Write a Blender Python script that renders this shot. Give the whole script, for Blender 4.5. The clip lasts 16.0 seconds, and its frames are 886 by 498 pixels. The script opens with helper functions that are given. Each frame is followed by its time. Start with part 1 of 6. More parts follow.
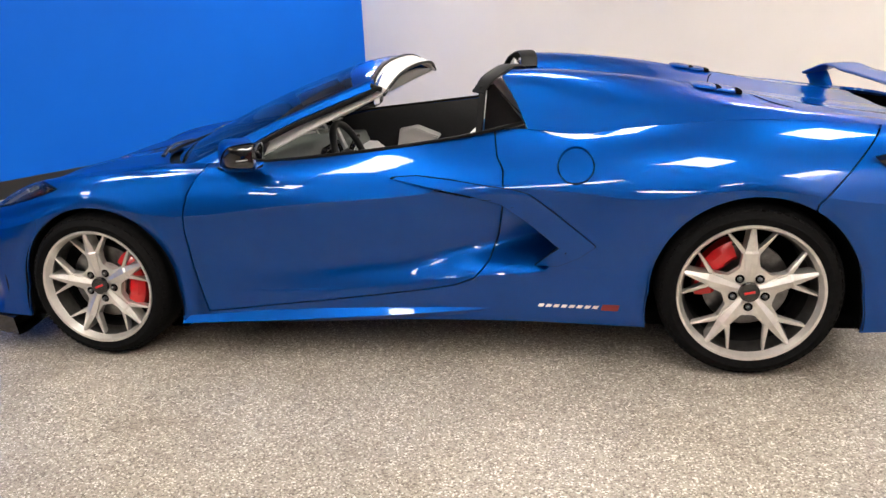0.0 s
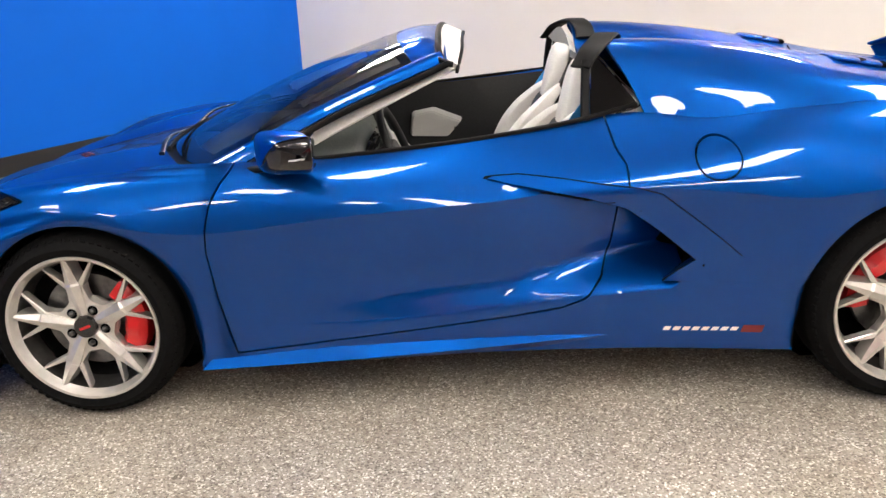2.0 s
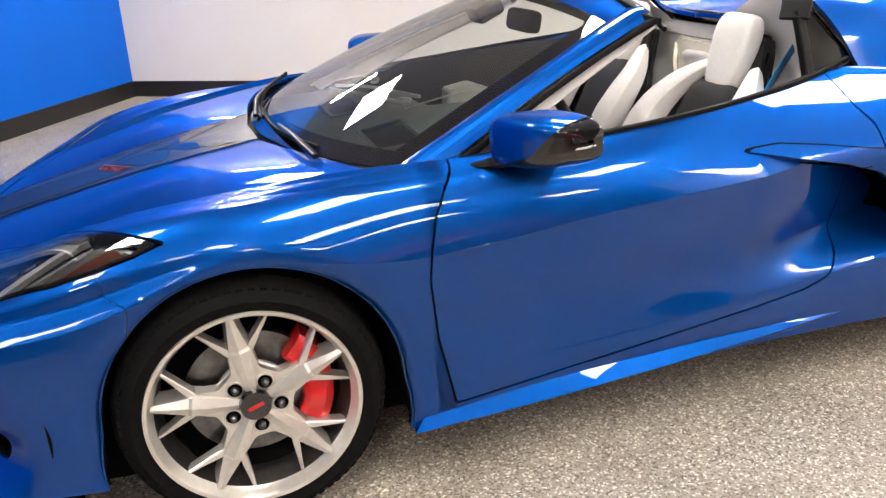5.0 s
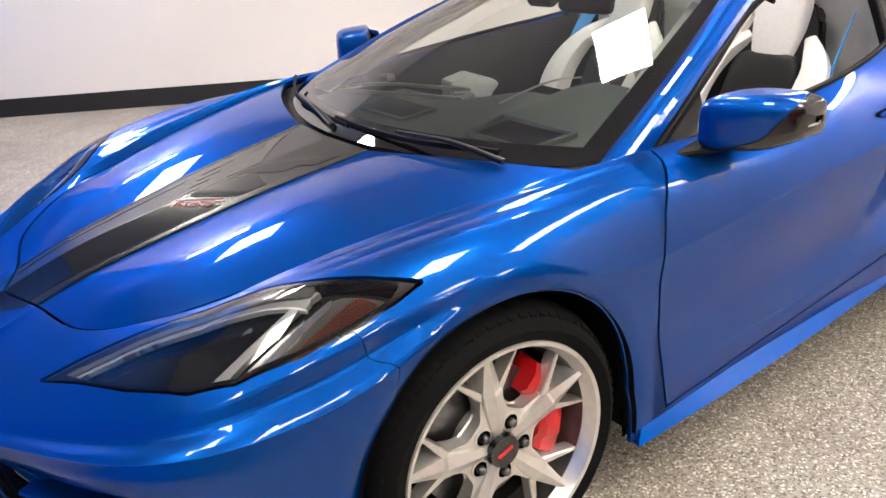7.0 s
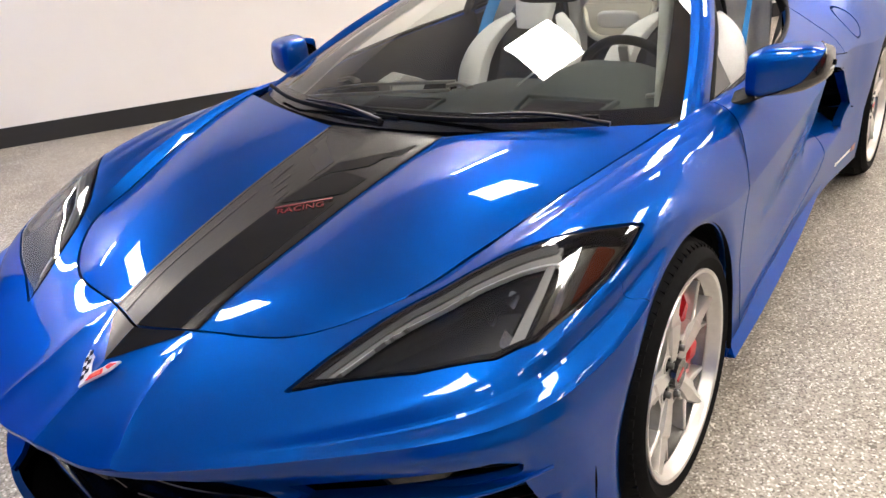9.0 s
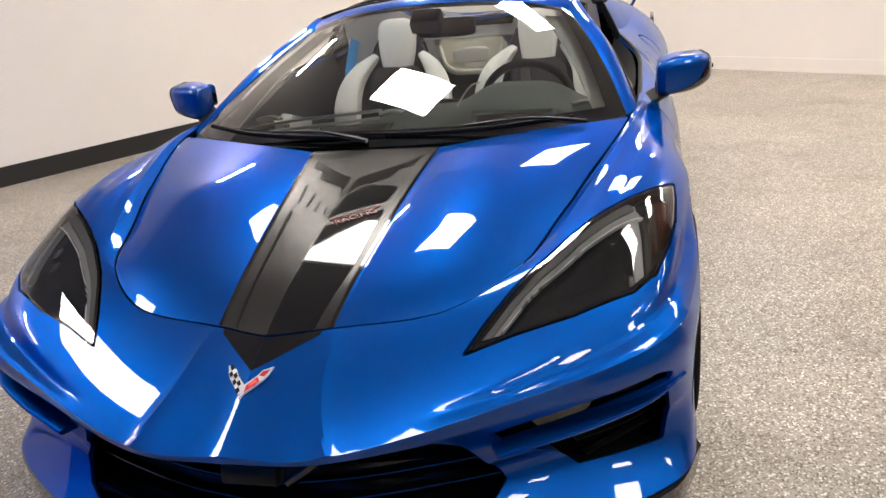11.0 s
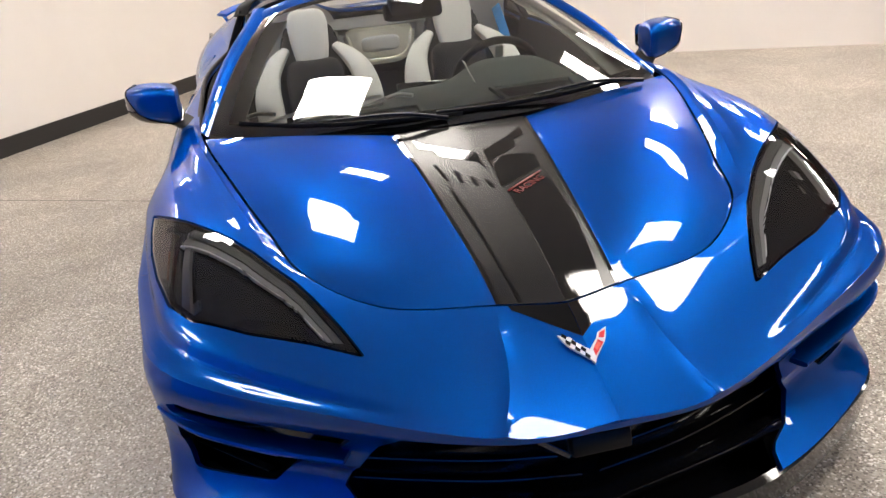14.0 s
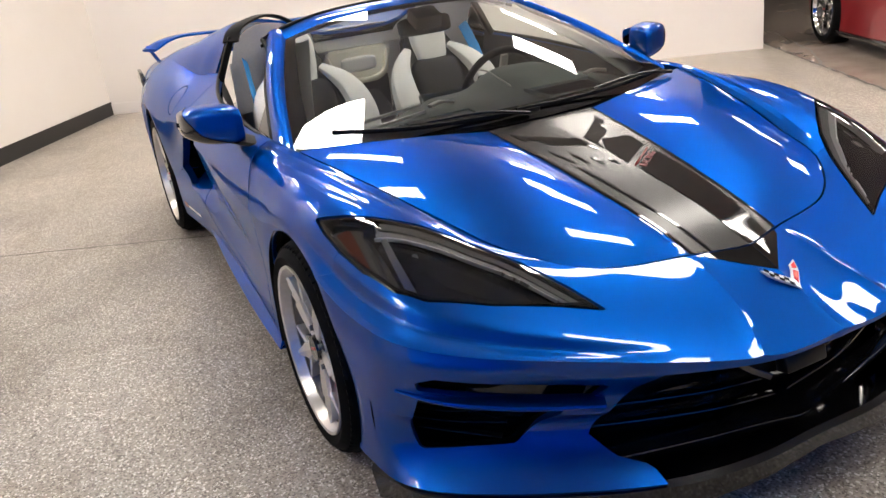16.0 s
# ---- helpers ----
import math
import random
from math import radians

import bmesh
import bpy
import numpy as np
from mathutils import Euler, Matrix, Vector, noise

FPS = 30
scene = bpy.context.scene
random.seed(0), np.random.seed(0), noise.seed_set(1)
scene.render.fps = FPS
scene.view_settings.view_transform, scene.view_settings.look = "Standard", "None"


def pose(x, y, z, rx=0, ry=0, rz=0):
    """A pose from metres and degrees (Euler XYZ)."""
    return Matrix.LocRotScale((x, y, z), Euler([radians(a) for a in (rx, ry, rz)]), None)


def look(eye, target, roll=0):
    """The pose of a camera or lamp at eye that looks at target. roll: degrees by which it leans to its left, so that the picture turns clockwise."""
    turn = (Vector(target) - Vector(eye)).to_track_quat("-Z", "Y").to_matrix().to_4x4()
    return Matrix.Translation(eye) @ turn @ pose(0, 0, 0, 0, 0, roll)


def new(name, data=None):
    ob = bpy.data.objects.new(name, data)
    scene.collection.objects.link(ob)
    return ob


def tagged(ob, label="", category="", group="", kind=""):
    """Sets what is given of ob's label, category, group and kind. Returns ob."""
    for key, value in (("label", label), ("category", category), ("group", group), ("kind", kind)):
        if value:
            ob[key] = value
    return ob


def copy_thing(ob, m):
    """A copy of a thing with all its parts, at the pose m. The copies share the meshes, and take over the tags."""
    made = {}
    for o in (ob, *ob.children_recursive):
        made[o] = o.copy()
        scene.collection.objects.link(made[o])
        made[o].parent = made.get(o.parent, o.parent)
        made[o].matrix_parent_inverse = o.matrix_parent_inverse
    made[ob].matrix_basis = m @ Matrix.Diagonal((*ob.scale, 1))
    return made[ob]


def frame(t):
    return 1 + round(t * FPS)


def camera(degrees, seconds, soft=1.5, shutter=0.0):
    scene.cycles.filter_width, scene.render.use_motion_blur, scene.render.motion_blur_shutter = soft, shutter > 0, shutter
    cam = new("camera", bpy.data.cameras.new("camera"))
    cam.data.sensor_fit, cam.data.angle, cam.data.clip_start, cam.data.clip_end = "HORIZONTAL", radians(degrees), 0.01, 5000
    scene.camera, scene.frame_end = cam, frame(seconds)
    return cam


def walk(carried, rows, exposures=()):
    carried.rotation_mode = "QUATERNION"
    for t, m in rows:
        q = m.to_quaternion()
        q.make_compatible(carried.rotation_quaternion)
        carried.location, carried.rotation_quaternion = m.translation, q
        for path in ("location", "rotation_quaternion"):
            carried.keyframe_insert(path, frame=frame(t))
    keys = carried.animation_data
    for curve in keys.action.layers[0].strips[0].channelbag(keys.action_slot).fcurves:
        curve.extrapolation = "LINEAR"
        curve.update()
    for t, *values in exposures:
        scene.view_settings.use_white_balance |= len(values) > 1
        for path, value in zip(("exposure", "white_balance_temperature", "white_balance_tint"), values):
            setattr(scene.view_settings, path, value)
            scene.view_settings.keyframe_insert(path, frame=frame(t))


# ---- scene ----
cam = camera(57.5, 16.0)
PATH = [
    (0, (2.118, -3.953, 1.462), (1.763, -2.075, 0.873), -2.7),
    (0.5, (1.975, -3.814, 1.443), (1.666, -1.933, 0.838), -2.7),
    (1, (1.717, -3.704, 1.44), (1.48, -1.82, 0.812), -2.5),
    (1.5, (1.508, -3.54, 1.406), (1.341, -1.652, 0.768), -2.3),
    (2, (1.312, -3.352, 1.409), (1.23, -1.462, 0.759), -2.2),
    (2.5, (1.1, -3.259, 1.396), (1.12, -1.371, 0.737), -2.0),
    (3, (0.863, -3.174, 1.4), (0.981, -1.295, 0.725), -2.0),
    (3.5, (0.626, -2.981, 1.378), (0.863, -1.119, 0.687), -2.0),
    (4, (0.405, -2.841, 1.366), (0.75, -1.002, 0.658), -2.2),
    (4.2, (0.316, -2.809, 1.36), (0.698, -0.98, 0.648), -2.2),
    (6.3, (-0.579, -2.284, 1.377), (0.257, -0.631, 0.624), -3.3),
    (6.5, (-0.662, -2.206, 1.380), (0.231, -0.588, 0.620), -3.4),
    (7, (-0.851, -2.042, 1.382), (0.156, -0.496, 0.612), -3.7),
    (7.5, (-1.039, -1.928, 1.391), (0.065, -0.457, 0.604), -4.6),
    (8, (-1.213, -1.763, 1.36), (0.026, -0.398, 0.584), -4.9),
    (8.5, (-1.377, -1.585, 1.382), (-0.019, -0.339, 0.605), -5.4),
    (9, (-1.625, -1.464, 1.374), (-0.139, -0.367, 0.609), -5.1),
    (9.2, (-1.703, -1.406, 1.362), (-0.161, -0.376, 0.613), -5.1),
    (11.3, (-2.245, -0.656, 1.363), (-0.41, -0.281, 0.661), -5.4),
    (11.5, (-2.232, -0.557, 1.385), (-0.391, -0.246, 0.667), -5.3),
    (12, (-2.25, -0.356, 1.385), (-0.391, -0.178, 0.667), -5.3),
    (12.5, (-2.321, -0.135, 1.377), (-0.455, -0.106, 0.658), -5.1),
    (13, (-2.303, 0.062, 1.366), (-0.442, -0.027, 0.641), -5.7),
    (13.5, (-2.228, 0.288, 1.371), (-0.376, 0.072, 0.648), -5.6),
    (14, (-2.24, 0.513, 1.367), (-0.407, 0.188, 0.636), -6.0),
    (14.5, (-2.265, 0.761, 1.379), (-0.456, 0.321, 0.649), -6.2),
    (15, (-2.19, 0.963, 1.375), (-0.408, 0.413, 0.653), -6.5),
    (15.5, (-2.119, 1.178, 1.379), (-0.375, 0.508, 0.666), -6.9),
    (16, (-2.124, 1.422, 1.377), (-0.412, 0.655, 0.683), -7.3),
]
walk(cam, [(t, look(e, g, r)) for t, e, g, r in PATH], [(0.0, 0.0), (2.5, 0.15), (4.2, 0.28), (6.5, 0.3), (9.0, 0.15), (11.5, -0.2), (16.0, -0.12)])

# ---- light ----
world = bpy.data.worlds.new("showroom_air")
world.use_nodes = True
world.node_tree.nodes["Background"].inputs[0].default_value = (1.0, 0.95, 0.9, 1)
world.node_tree.nodes["Background"].inputs[1].default_value = 0.06
scene.world = world
scene.view_settings.exposure = 0.0


# ---- materials ----
def mat(name, color, rough=0.5, metal=0.0, coat=0.0, spec=0.5):
    m = bpy.data.materials.new(name)
    m.use_nodes = True
    b = m.node_tree.nodes["Principled BSDF"]
    b.inputs["Base Color"].default_value = (*color, 1)
    b.inputs["Roughness"].default_value = rough
    b.inputs["Metallic"].default_value = metal
    b.inputs["Coat Weight"].default_value = coat
    b.inputs["Coat Roughness"].default_value = 0.02
    b.inputs["Specular IOR Level"].default_value = spec
    return m


def nodes_of(m):
    nt = m.node_tree
    return nt, nt.nodes["Principled BSDF"]


def noise_node(nt, scale, detail=3.0, rough=0.6):
    tc = nt.nodes.new("ShaderNodeTexCoord")
    n = nt.nodes.new("ShaderNodeTexNoise")
    n.inputs["Scale"].default_value, n.inputs["Detail"].default_value = scale, detail
    n.inputs["Roughness"].default_value = rough
    nt.links.new(tc.outputs["Object"], n.inputs["Vector"])
    return n


def ramp_node(nt, src, stops):
    r = nt.nodes.new("ShaderNodeValToRGB")
    while len(r.color_ramp.elements) < len(stops):
        r.color_ramp.elements.new(0.5)
    for e, (p, c) in zip(r.color_ramp.elements, stops):
        e.position, e.color = p, (*c, 1)
    nt.links.new(src, r.inputs["Fac"])
    return r


def bump_node(nt, bsdf, src, strength, dist):
    b = nt.nodes.new("ShaderNodeBump")
    b.inputs["Strength"].default_value, b.inputs["Distance"].default_value = strength, dist
    nt.links.new(src, b.inputs["Height"])
    nt.links.new(b.outputs["Normal"], bsdf.inputs["Normal"])


def varied(name, c0, c1, scale, rough, bump=0.0, dist=0.001, metal=0.0, coat=0.0):
    m = mat(name, c0, rough, metal, coat)
    nt, b = nodes_of(m)
    n = noise_node(nt, scale, 5)
    r = ramp_node(nt, n.outputs["Fac"], [(0.3, c0), (0.7, c1)])
    nt.links.new(r.outputs["Color"], b.inputs["Base Color"])
    if bump:
        bump_node(nt, b, n.outputs["Fac"], bump, dist)
    return m


def paint_blue():
    m = mat("blue_metallic_paint", (0.0006, 0.055, 0.28), 0.39, 0.82, 0.7, 0.0)
    nt, b = nodes_of(m)
    b.inputs["Coat Roughness"].default_value = 0.0
    b.inputs["Coat IOR"].default_value = 1.48
    b.inputs["Specular Tint"].default_value = (0.0, 0.45, 0.9, 1)
    n = noise_node(nt, 900, 1)
    r = ramp_node(nt, n.outputs["Fac"], [(0.35, (0.0006, 0.0475, 0.24)), (0.7, (0.0012, 0.0685, 0.352))])
    nt.links.new(r.outputs["Color"], b.inputs["Base Color"])
    return m


BLUE = paint_blue()
BLACK = mat("gloss_black_trim", (0.006, 0.006, 0.007), 0.12, 0, 0.6)
MATTE = varied("black_grained_plastic", (0.003, 0.003, 0.0033), (0.006, 0.006, 0.0063), 220, 0.5, 0.2)
MATTE.node_tree.nodes["Principled BSDF"].inputs["Specular IOR Level"].default_value = 0.1
# Sheenless black for shut seams and for the shade deep in openings.
DARK = mat("shade_and_seam_black", (0.003, 0.003, 0.003), 0.9, 0, 0, 0.0)
RUBBER = varied("tyre_rubber", (0.003, 0.003, 0.0032), (0.006, 0.006, 0.0063), 60, 0.75, 0.15)
RUBBER.node_tree.nodes["Principled BSDF"].inputs["Specular IOR Level"].default_value = 0.07
ALLOY = varied("pearl_silver_alloy", (0.58, 0.555, 0.52), (0.66, 0.635, 0.595), 40, 0.3, 0, 0.001, 0.7, 0.45)
STEEL = varied("brake_disc_steel", (0.10, 0.10, 0.10), (0.2, 0.2, 0.2), 30, 0.35, 0, 0.001, 1.0)
# Darker than the alloy, to put the shade behind the spokes into the colour.
BARREL = varied("shaded_barrel_metal", (0.02, 0.02, 0.02), (0.045, 0.044, 0.043), 20, 0.5, 0, 0.001, 0.7)
WELL = varied("shaded_rim_well_silver", (0.13, 0.125, 0.12), (0.21, 0.20, 0.19), 25, 0.3, 0, 0.001, 0.9)
CHROME = mat("chrome", (0.8, 0.8, 0.8), 0.08, 1.0)
RED = mat("red_caliper_paint", (0.55, 0.008, 0.012), 0.28, 0, 0.5)
STRIPE = varied("satin_black_stripe", (0.008, 0.0076, 0.0072), (0.014, 0.013, 0.012), 350, 0.27, 0.012, 0.0001)
STRIPE.node_tree.nodes["Principled BSDF"].inputs["Specular IOR Level"].default_value = 0.4
GLOSSFILM = mat("gloss_black_film", (0.006, 0.006, 0.0062), 0.04, 0.0, 0.0, 0.5)
SATINBLACK = mat("satin_black_plastic", (0.005, 0.005, 0.0055), 0.3, 0.0, 0.0, 0.22)
BOWL = mat("black_lamp_bowl", (0.010, 0.010, 0.0105), 0.2, 0.0, 0.0, 0.4)
SMOKE = mat("smoked_grey_plastic", (0.22, 0.22, 0.213), 0.25, 0.3, 0.3)
GUIDE = mat("pale_grey_light_guide", (0.50, 0.49, 0.475), 0.2, 0.3, 0.5)
TAUPE = mat("smoked_taupe_plastic", (0.11, 0.105, 0.09), 0.22, 0.3, 0.3)
GRILLEBLACK = mat("gloss_black_grille_plastic", (0.005, 0.005, 0.0055), 0.07, 0.0, 0.0, 0.6)
TINT = mat("black_tinted_glass", (0.003, 0.003, 0.0033), 0.05, 0.0, 0.0, 0.2)
REDINK = mat("dark_red_lettering", (0.15, 0.006, 0.008), 0.4)
WHITEINK = mat("white_lettering", (0.8, 0.8, 0.8), 0.4)
PALE = varied("pale_grey_leather", (0.64, 0.62, 0.60), (0.70, 0.68, 0.66), 90, 0.55, 0.25, 0.0006)
HIDE = varied("black_leather", (0.007, 0.007, 0.0075), (0.013, 0.013, 0.014), 140, 0.5, 0.25, 0.0005)
HIDE.node_tree.nodes["Principled BSDF"].inputs["Specular IOR Level"].default_value = 0.22
DASH = varied("dark_grey_soft_dashboard", (0.11, 0.122, 0.116), (0.15, 0.163, 0.156), 160, 0.7, 0.2, 0.0005)
BELT = varied("bright_blue_webbing", (0.02, 0.22, 0.55), (0.03, 0.26, 0.62), 300, 0.6)
SATIN = mat("satin_silver_trim", (0.55, 0.54, 0.52), 0.35, 0.6)
CREAM = mat("glossy_champagne_trim", (0.78, 0.73, 0.62), 0.25, 0.2, 0.5)
DRL = mat("white_light_guide", (0.86, 0.86, 0.86), 0.25, 0.0, 0.6)
MIRROR = mat("mirror_glass", (0.85, 0.87, 0.88), 0.02, 1.0)
REFLECTOR = mat("smoked_lamp_reflector", (0.035, 0.035, 0.036), 0.22, 0.6)
AMBER = mat("amber_reflector", (0.10, 0.018, 0.003), 0.15, 0, 0.5)


def glass_mat(name, tint, rough=0.0, ior=1.8):
    m = bpy.data.materials.new(name)
    m.use_nodes = True
    nt = m.node_tree
    nt.nodes.clear()
    out = nt.nodes.new("ShaderNodeOutputMaterial")
    mix = nt.nodes.new("ShaderNodeMixShader")
    fr = nt.nodes.new("ShaderNodeFresnel")
    fr.inputs["IOR"].default_value = ior
    tr = nt.nodes.new("ShaderNodeBsdfTransparent")
    tr.inputs["Color"].default_value = (*tint, 1)
    gl = nt.nodes.new("ShaderNodeBsdfGlossy")
    gl.inputs["Roughness"].default_value = rough
    nt.links.new(fr.outputs[0], mix.inputs[0])
    nt.links.new(tr.outputs[0], mix.inputs[1])
    nt.links.new(gl.outputs[0], mix.inputs[2])
    nt.links.new(mix.outputs[0], out.inputs["Surface"])
    return m


GLASS = glass_mat("clear_windscreen_glass", (0.80, 0.86, 0.82), 0.0, 2.2)
LENS = glass_mat("headlamp_lens", (0.92, 0.93, 0.94))


def floor_mat():
    m = mat("speckled_epoxy_flake_floor", (0.3, 0.28, 0.25), 0.4)
    nt, b = nodes_of(m)
    tc = nt.nodes.new("ShaderNodeTexCoord")
    v = nt.nodes.new("ShaderNodeTexVoronoi")
    v.inputs["Scale"].default_value = 175
    nt.links.new(tc.outputs["Object"], v.inputs["Vector"])
    sep = nt.nodes.new("ShaderNodeSeparateColor")
    nt.links.new(v.outputs["Color"], sep.inputs[0])
    r = ramp_node(nt, sep.outputs[0], [(0.0, (0.16, 0.135, 0.11)), (0.16, (0.31, 0.275, 0.23)), (0.45, (0.41, 0.37, 0.315)), (0.78, (0.50, 0.46, 0.40)), (0.90, (0.84, 0.81, 0.75))])
    r.color_ramp.interpolation = "CONSTANT"
    n = noise_node(nt, 0.7, 4)
    r2 = ramp_node(nt, n.outputs["Fac"], [(0.32, (0.66, 0.655, 0.655)), (0.68, (0.98, 0.97, 0.955))])
    mx = nt.nodes.new("ShaderNodeMix")
    mx.data_type, mx.blend_type = "RGBA", "MULTIPLY"
    mx.inputs[0].default_value = 1.0
    nt.links.new(r.outputs["Color"], mx.inputs[6])
    nt.links.new(r2.outputs["Color"], mx.inputs[7])
    n3 = noise_node(nt, 1.9, 7, 0.68)
    n3.inputs["Distortion"].default_value = 0.8
    r3 = ramp_node(nt, n3.outputs["Fac"], [(0.36, (0.80, 0.775, 0.75)), (0.50, (0.96, 0.95, 0.94)), (0.66, (1.0, 1.0, 1.0))])
    m3 = nt.nodes.new("ShaderNodeMix")
    m3.data_type, m3.blend_type = "RGBA", "MULTIPLY"
    m3.inputs[0].default_value = 1.0
    nt.links.new(mx.outputs[2], m3.inputs[6])
    nt.links.new(r3.outputs["Color"], m3.inputs[7])
    nt.links.new(m3.outputs[2], b.inputs["Base Color"])
    bump_node(nt, b, sep.outputs[0], 0.12, 0.001)
    return m


FLOOR = floor_mat()
WALL_WHITE = varied("off_white_wall_paint", (0.76, 0.71, 0.66), (0.79, 0.745, 0.695), 1.2, 0.55, 0.05)
WALL_BLUE = varied("bright_blue_wall_paint", (0.0, 0.115, 0.62), (0.0, 0.125, 0.66), 1.0, 0.5, 0.05)
WALL_BLUE.node_tree.nodes["Principled BSDF"].inputs["Specular IOR Level"].default_value = 0.15
# Grey of the unseen walls, kept low to hold the car's reflections down.
WALL_DARK = varied("unseen_wall_grey", (0.20, 0.195, 0.19), (0.23, 0.225, 0.22), 1.2, 0.6, 0.05)
BASEBOARD = mat("black_vinyl_baseboard", (0.012, 0.011, 0.011), 0.45)
CEIL = varied("white_ceiling_tile", (0.36, 0.35, 0.34), (0.42, 0.41, 0.40), 3, 0.9)


# ---- mesh helpers ----
def link_mesh(name, verts, faces, material, parent=None, label="", smooth=True):
    me = bpy.data.meshes.new(name)
    me.from_pydata([tuple(v) for v in verts], [], [tuple(f) for f in faces])
    me.materials.append(material)
    me.update()
    if smooth:
        me.shade_smooth()
    ob = new(name, me)
    if parent is not None:
        ob.parent = parent
    if label:
        ob["label"] = label
    return ob


def part(name, bm, material, parent=None, label="", smooth=True, angle=35):
    bmesh.ops.recalc_face_normals(bm, faces=bm.faces)
    lim = radians(angle)
    for e in bm.edges:
        if len(e.link_faces) == 2 and e.calc_face_angle(0) > lim:
            e.smooth = False
    me = bpy.data.meshes.new(name)
    bm.to_mesh(me)
    bm.free()
    me.materials.append(material)
    for p in me.polygons:
        p.use_smooth = smooth
    ob = new(name, me)
    if parent is not None:
        ob.parent = parent
    if label:
        ob["label"] = label
    return ob


def empty(name, m=None):
    ob = new(name)
    ob.empty_display_size = 0.1
    if m is not None:
        ob.matrix_basis = m
    return ob


def box(bm, size, m=Matrix(), bevel=0.0, seg=2):
    g = bmesh.ops.create_cube(bm, size=1.0)
    bmesh.ops.scale(bm, vec=size, verts=g["verts"])
    if bevel:
        es = list({e for v in g["verts"] for e in v.link_edges})
        g2 = bmesh.ops.bevel(bm, geom=es, offset=bevel, segments=seg, affect="EDGES", profile=0.5)
        vs = list({v for f in g2["faces"] for v in f.verts} | {v for v in g["verts"] if v.is_valid})
    else:
        vs = g["verts"]
    bmesh.ops.transform(bm, matrix=m, verts=vs)
    return vs


def cyl(bm, r1, r2, depth, m=Matrix(), seg=32):
    g = bmesh.ops.create_cone(bm, cap_ends=True, segments=seg, radius1=r1, radius2=r2, depth=depth)
    bmesh.ops.transform(bm, matrix=m, verts=g["verts"])
    return g["verts"]


def lathe(bm, profile, m=Matrix(), seg=64, closed=False):
    """profile: (radius, height along z)."""
    rings = []
    for r, h in profile:
        rings.append([bm.verts.new(m @ Vector((r * math.cos(2 * math.pi * i / seg), r * math.sin(2 * math.pi * i / seg), h))) for i in range(seg)])
    n = len(rings)
    for a in range(n if closed else n - 1):
        b = (a + 1) % n
        for i in range(seg):
            k = (i + 1) % seg
            bm.faces.new((rings[a][i], rings[a][k], rings[b][k], rings[b][i]))
    return rings


def prism(bm, poly, h0, h1, m=Matrix()):
    """A flat outline (x, y) raised from h0 to h1."""
    lo = [bm.verts.new(m @ Vector((x, y, h0))) for x, y in poly]
    hi = [bm.verts.new(m @ Vector((x, y, h1))) for x, y in poly]
    n = len(poly)
    bm.faces.new(lo[::-1])
    bm.faces.new(hi)
    for i in range(n):
        k = (i + 1) % n
        bm.faces.new((lo[i], lo[k], hi[k], hi[i]))


def pchip(xs, ys, xq):
    """Monotone cubic through (xs, ys); ys may have several columns."""
    xs, ys, xq = np.asarray(xs, float), np.asarray(ys, float), np.asarray(xq, float)
    if ys.ndim == 1:
        return pchip(xs, ys[:, None], xq)[:, 0]
    h = np.diff(xs)[:, None]
    d = np.diff(ys, axis=0) / h
    m = np.zeros_like(ys)
    if len(xs) > 2:
        w1, w2 = 2 * h[1:] + h[:-1], h[1:] + 2 * h[:-1]
        ok = d[:-1] * d[1:] > 0
        with np.errstate(all="ignore"):
            m[1:-1] = np.where(ok, (w1 + w2) / (w1 / np.where(ok, d[:-1], 1) + w2 / np.where(ok, d[1:], 1)), 0)
    m[0], m[-1] = d[0], d[-1]
    i = np.clip(np.searchsorted(xs, xq) - 1, 0, len(xs) - 2)
    t = ((xq - xs[i]) / h[i, 0])[:, None]
    return (2 * t**3 - 3 * t**2 + 1) * ys[i] + (t**3 - 2 * t**2 + t) * h[i] * m[i] + (-2 * t**3 + 3 * t**2) * ys[i + 1] + (t**3 - t**2) * h[i] * m[i + 1]


def spline(xs, ys, xq):
    """Smooth cubic (cardinal) through points."""
    xs, ys, xq = np.asarray(xs, float), np.asarray(ys, float), np.asarray(xq, float)
    if ys.ndim == 1:
        return spline(xs, ys[:, None], xq)[:, 0]
    h = np.diff(xs)[:, None]
    d = np.diff(ys, axis=0) / h
    m = np.zeros_like(ys)
    m[1:-1] = (d[:-1] * h[1:] + d[1:] * h[:-1]) / (h[1:] + h[:-1])
    m[0], m[-1] = d[0], d[-1]
    i = np.clip(np.searchsorted(xs, xq) - 1, 0, len(xs) - 2)
    t = ((xq - xs[i]) / h[i, 0])[:, None]
    return (2 * t**3 - 3 * t**2 + 1) * ys[i] + (t**3 - 2 * t**2 + t) * h[i] * m[i] + (-2 * t**3 + 3 * t**2) * ys[i + 1] + (t**3 - t**2) * h[i] * m[i + 1]


def curve3(pts, n):
    p = np.array(pts, float)
    s = np.concatenate([[0], np.cumsum(np.linalg.norm(np.diff(p, axis=0), axis=1))])
    return spline(s, p, np.linspace(0, s[-1], n))


def bow(s, y, q):
    """The parabola through three values."""
    l0 = (q - s[1]) * (q - s[2]) / ((s[0] - s[1]) * (s[0] - s[2]))
    l1 = (q - s[0]) * (q - s[2]) / ((s[1] - s[0]) * (s[1] - s[2]))
    l2 = (q - s[0]) * (q - s[1]) / ((s[2] - s[0]) * (s[2] - s[1]))
    return l0[:, None] * y[0] + l1[:, None] * y[1] + l2[:, None] * y[2]


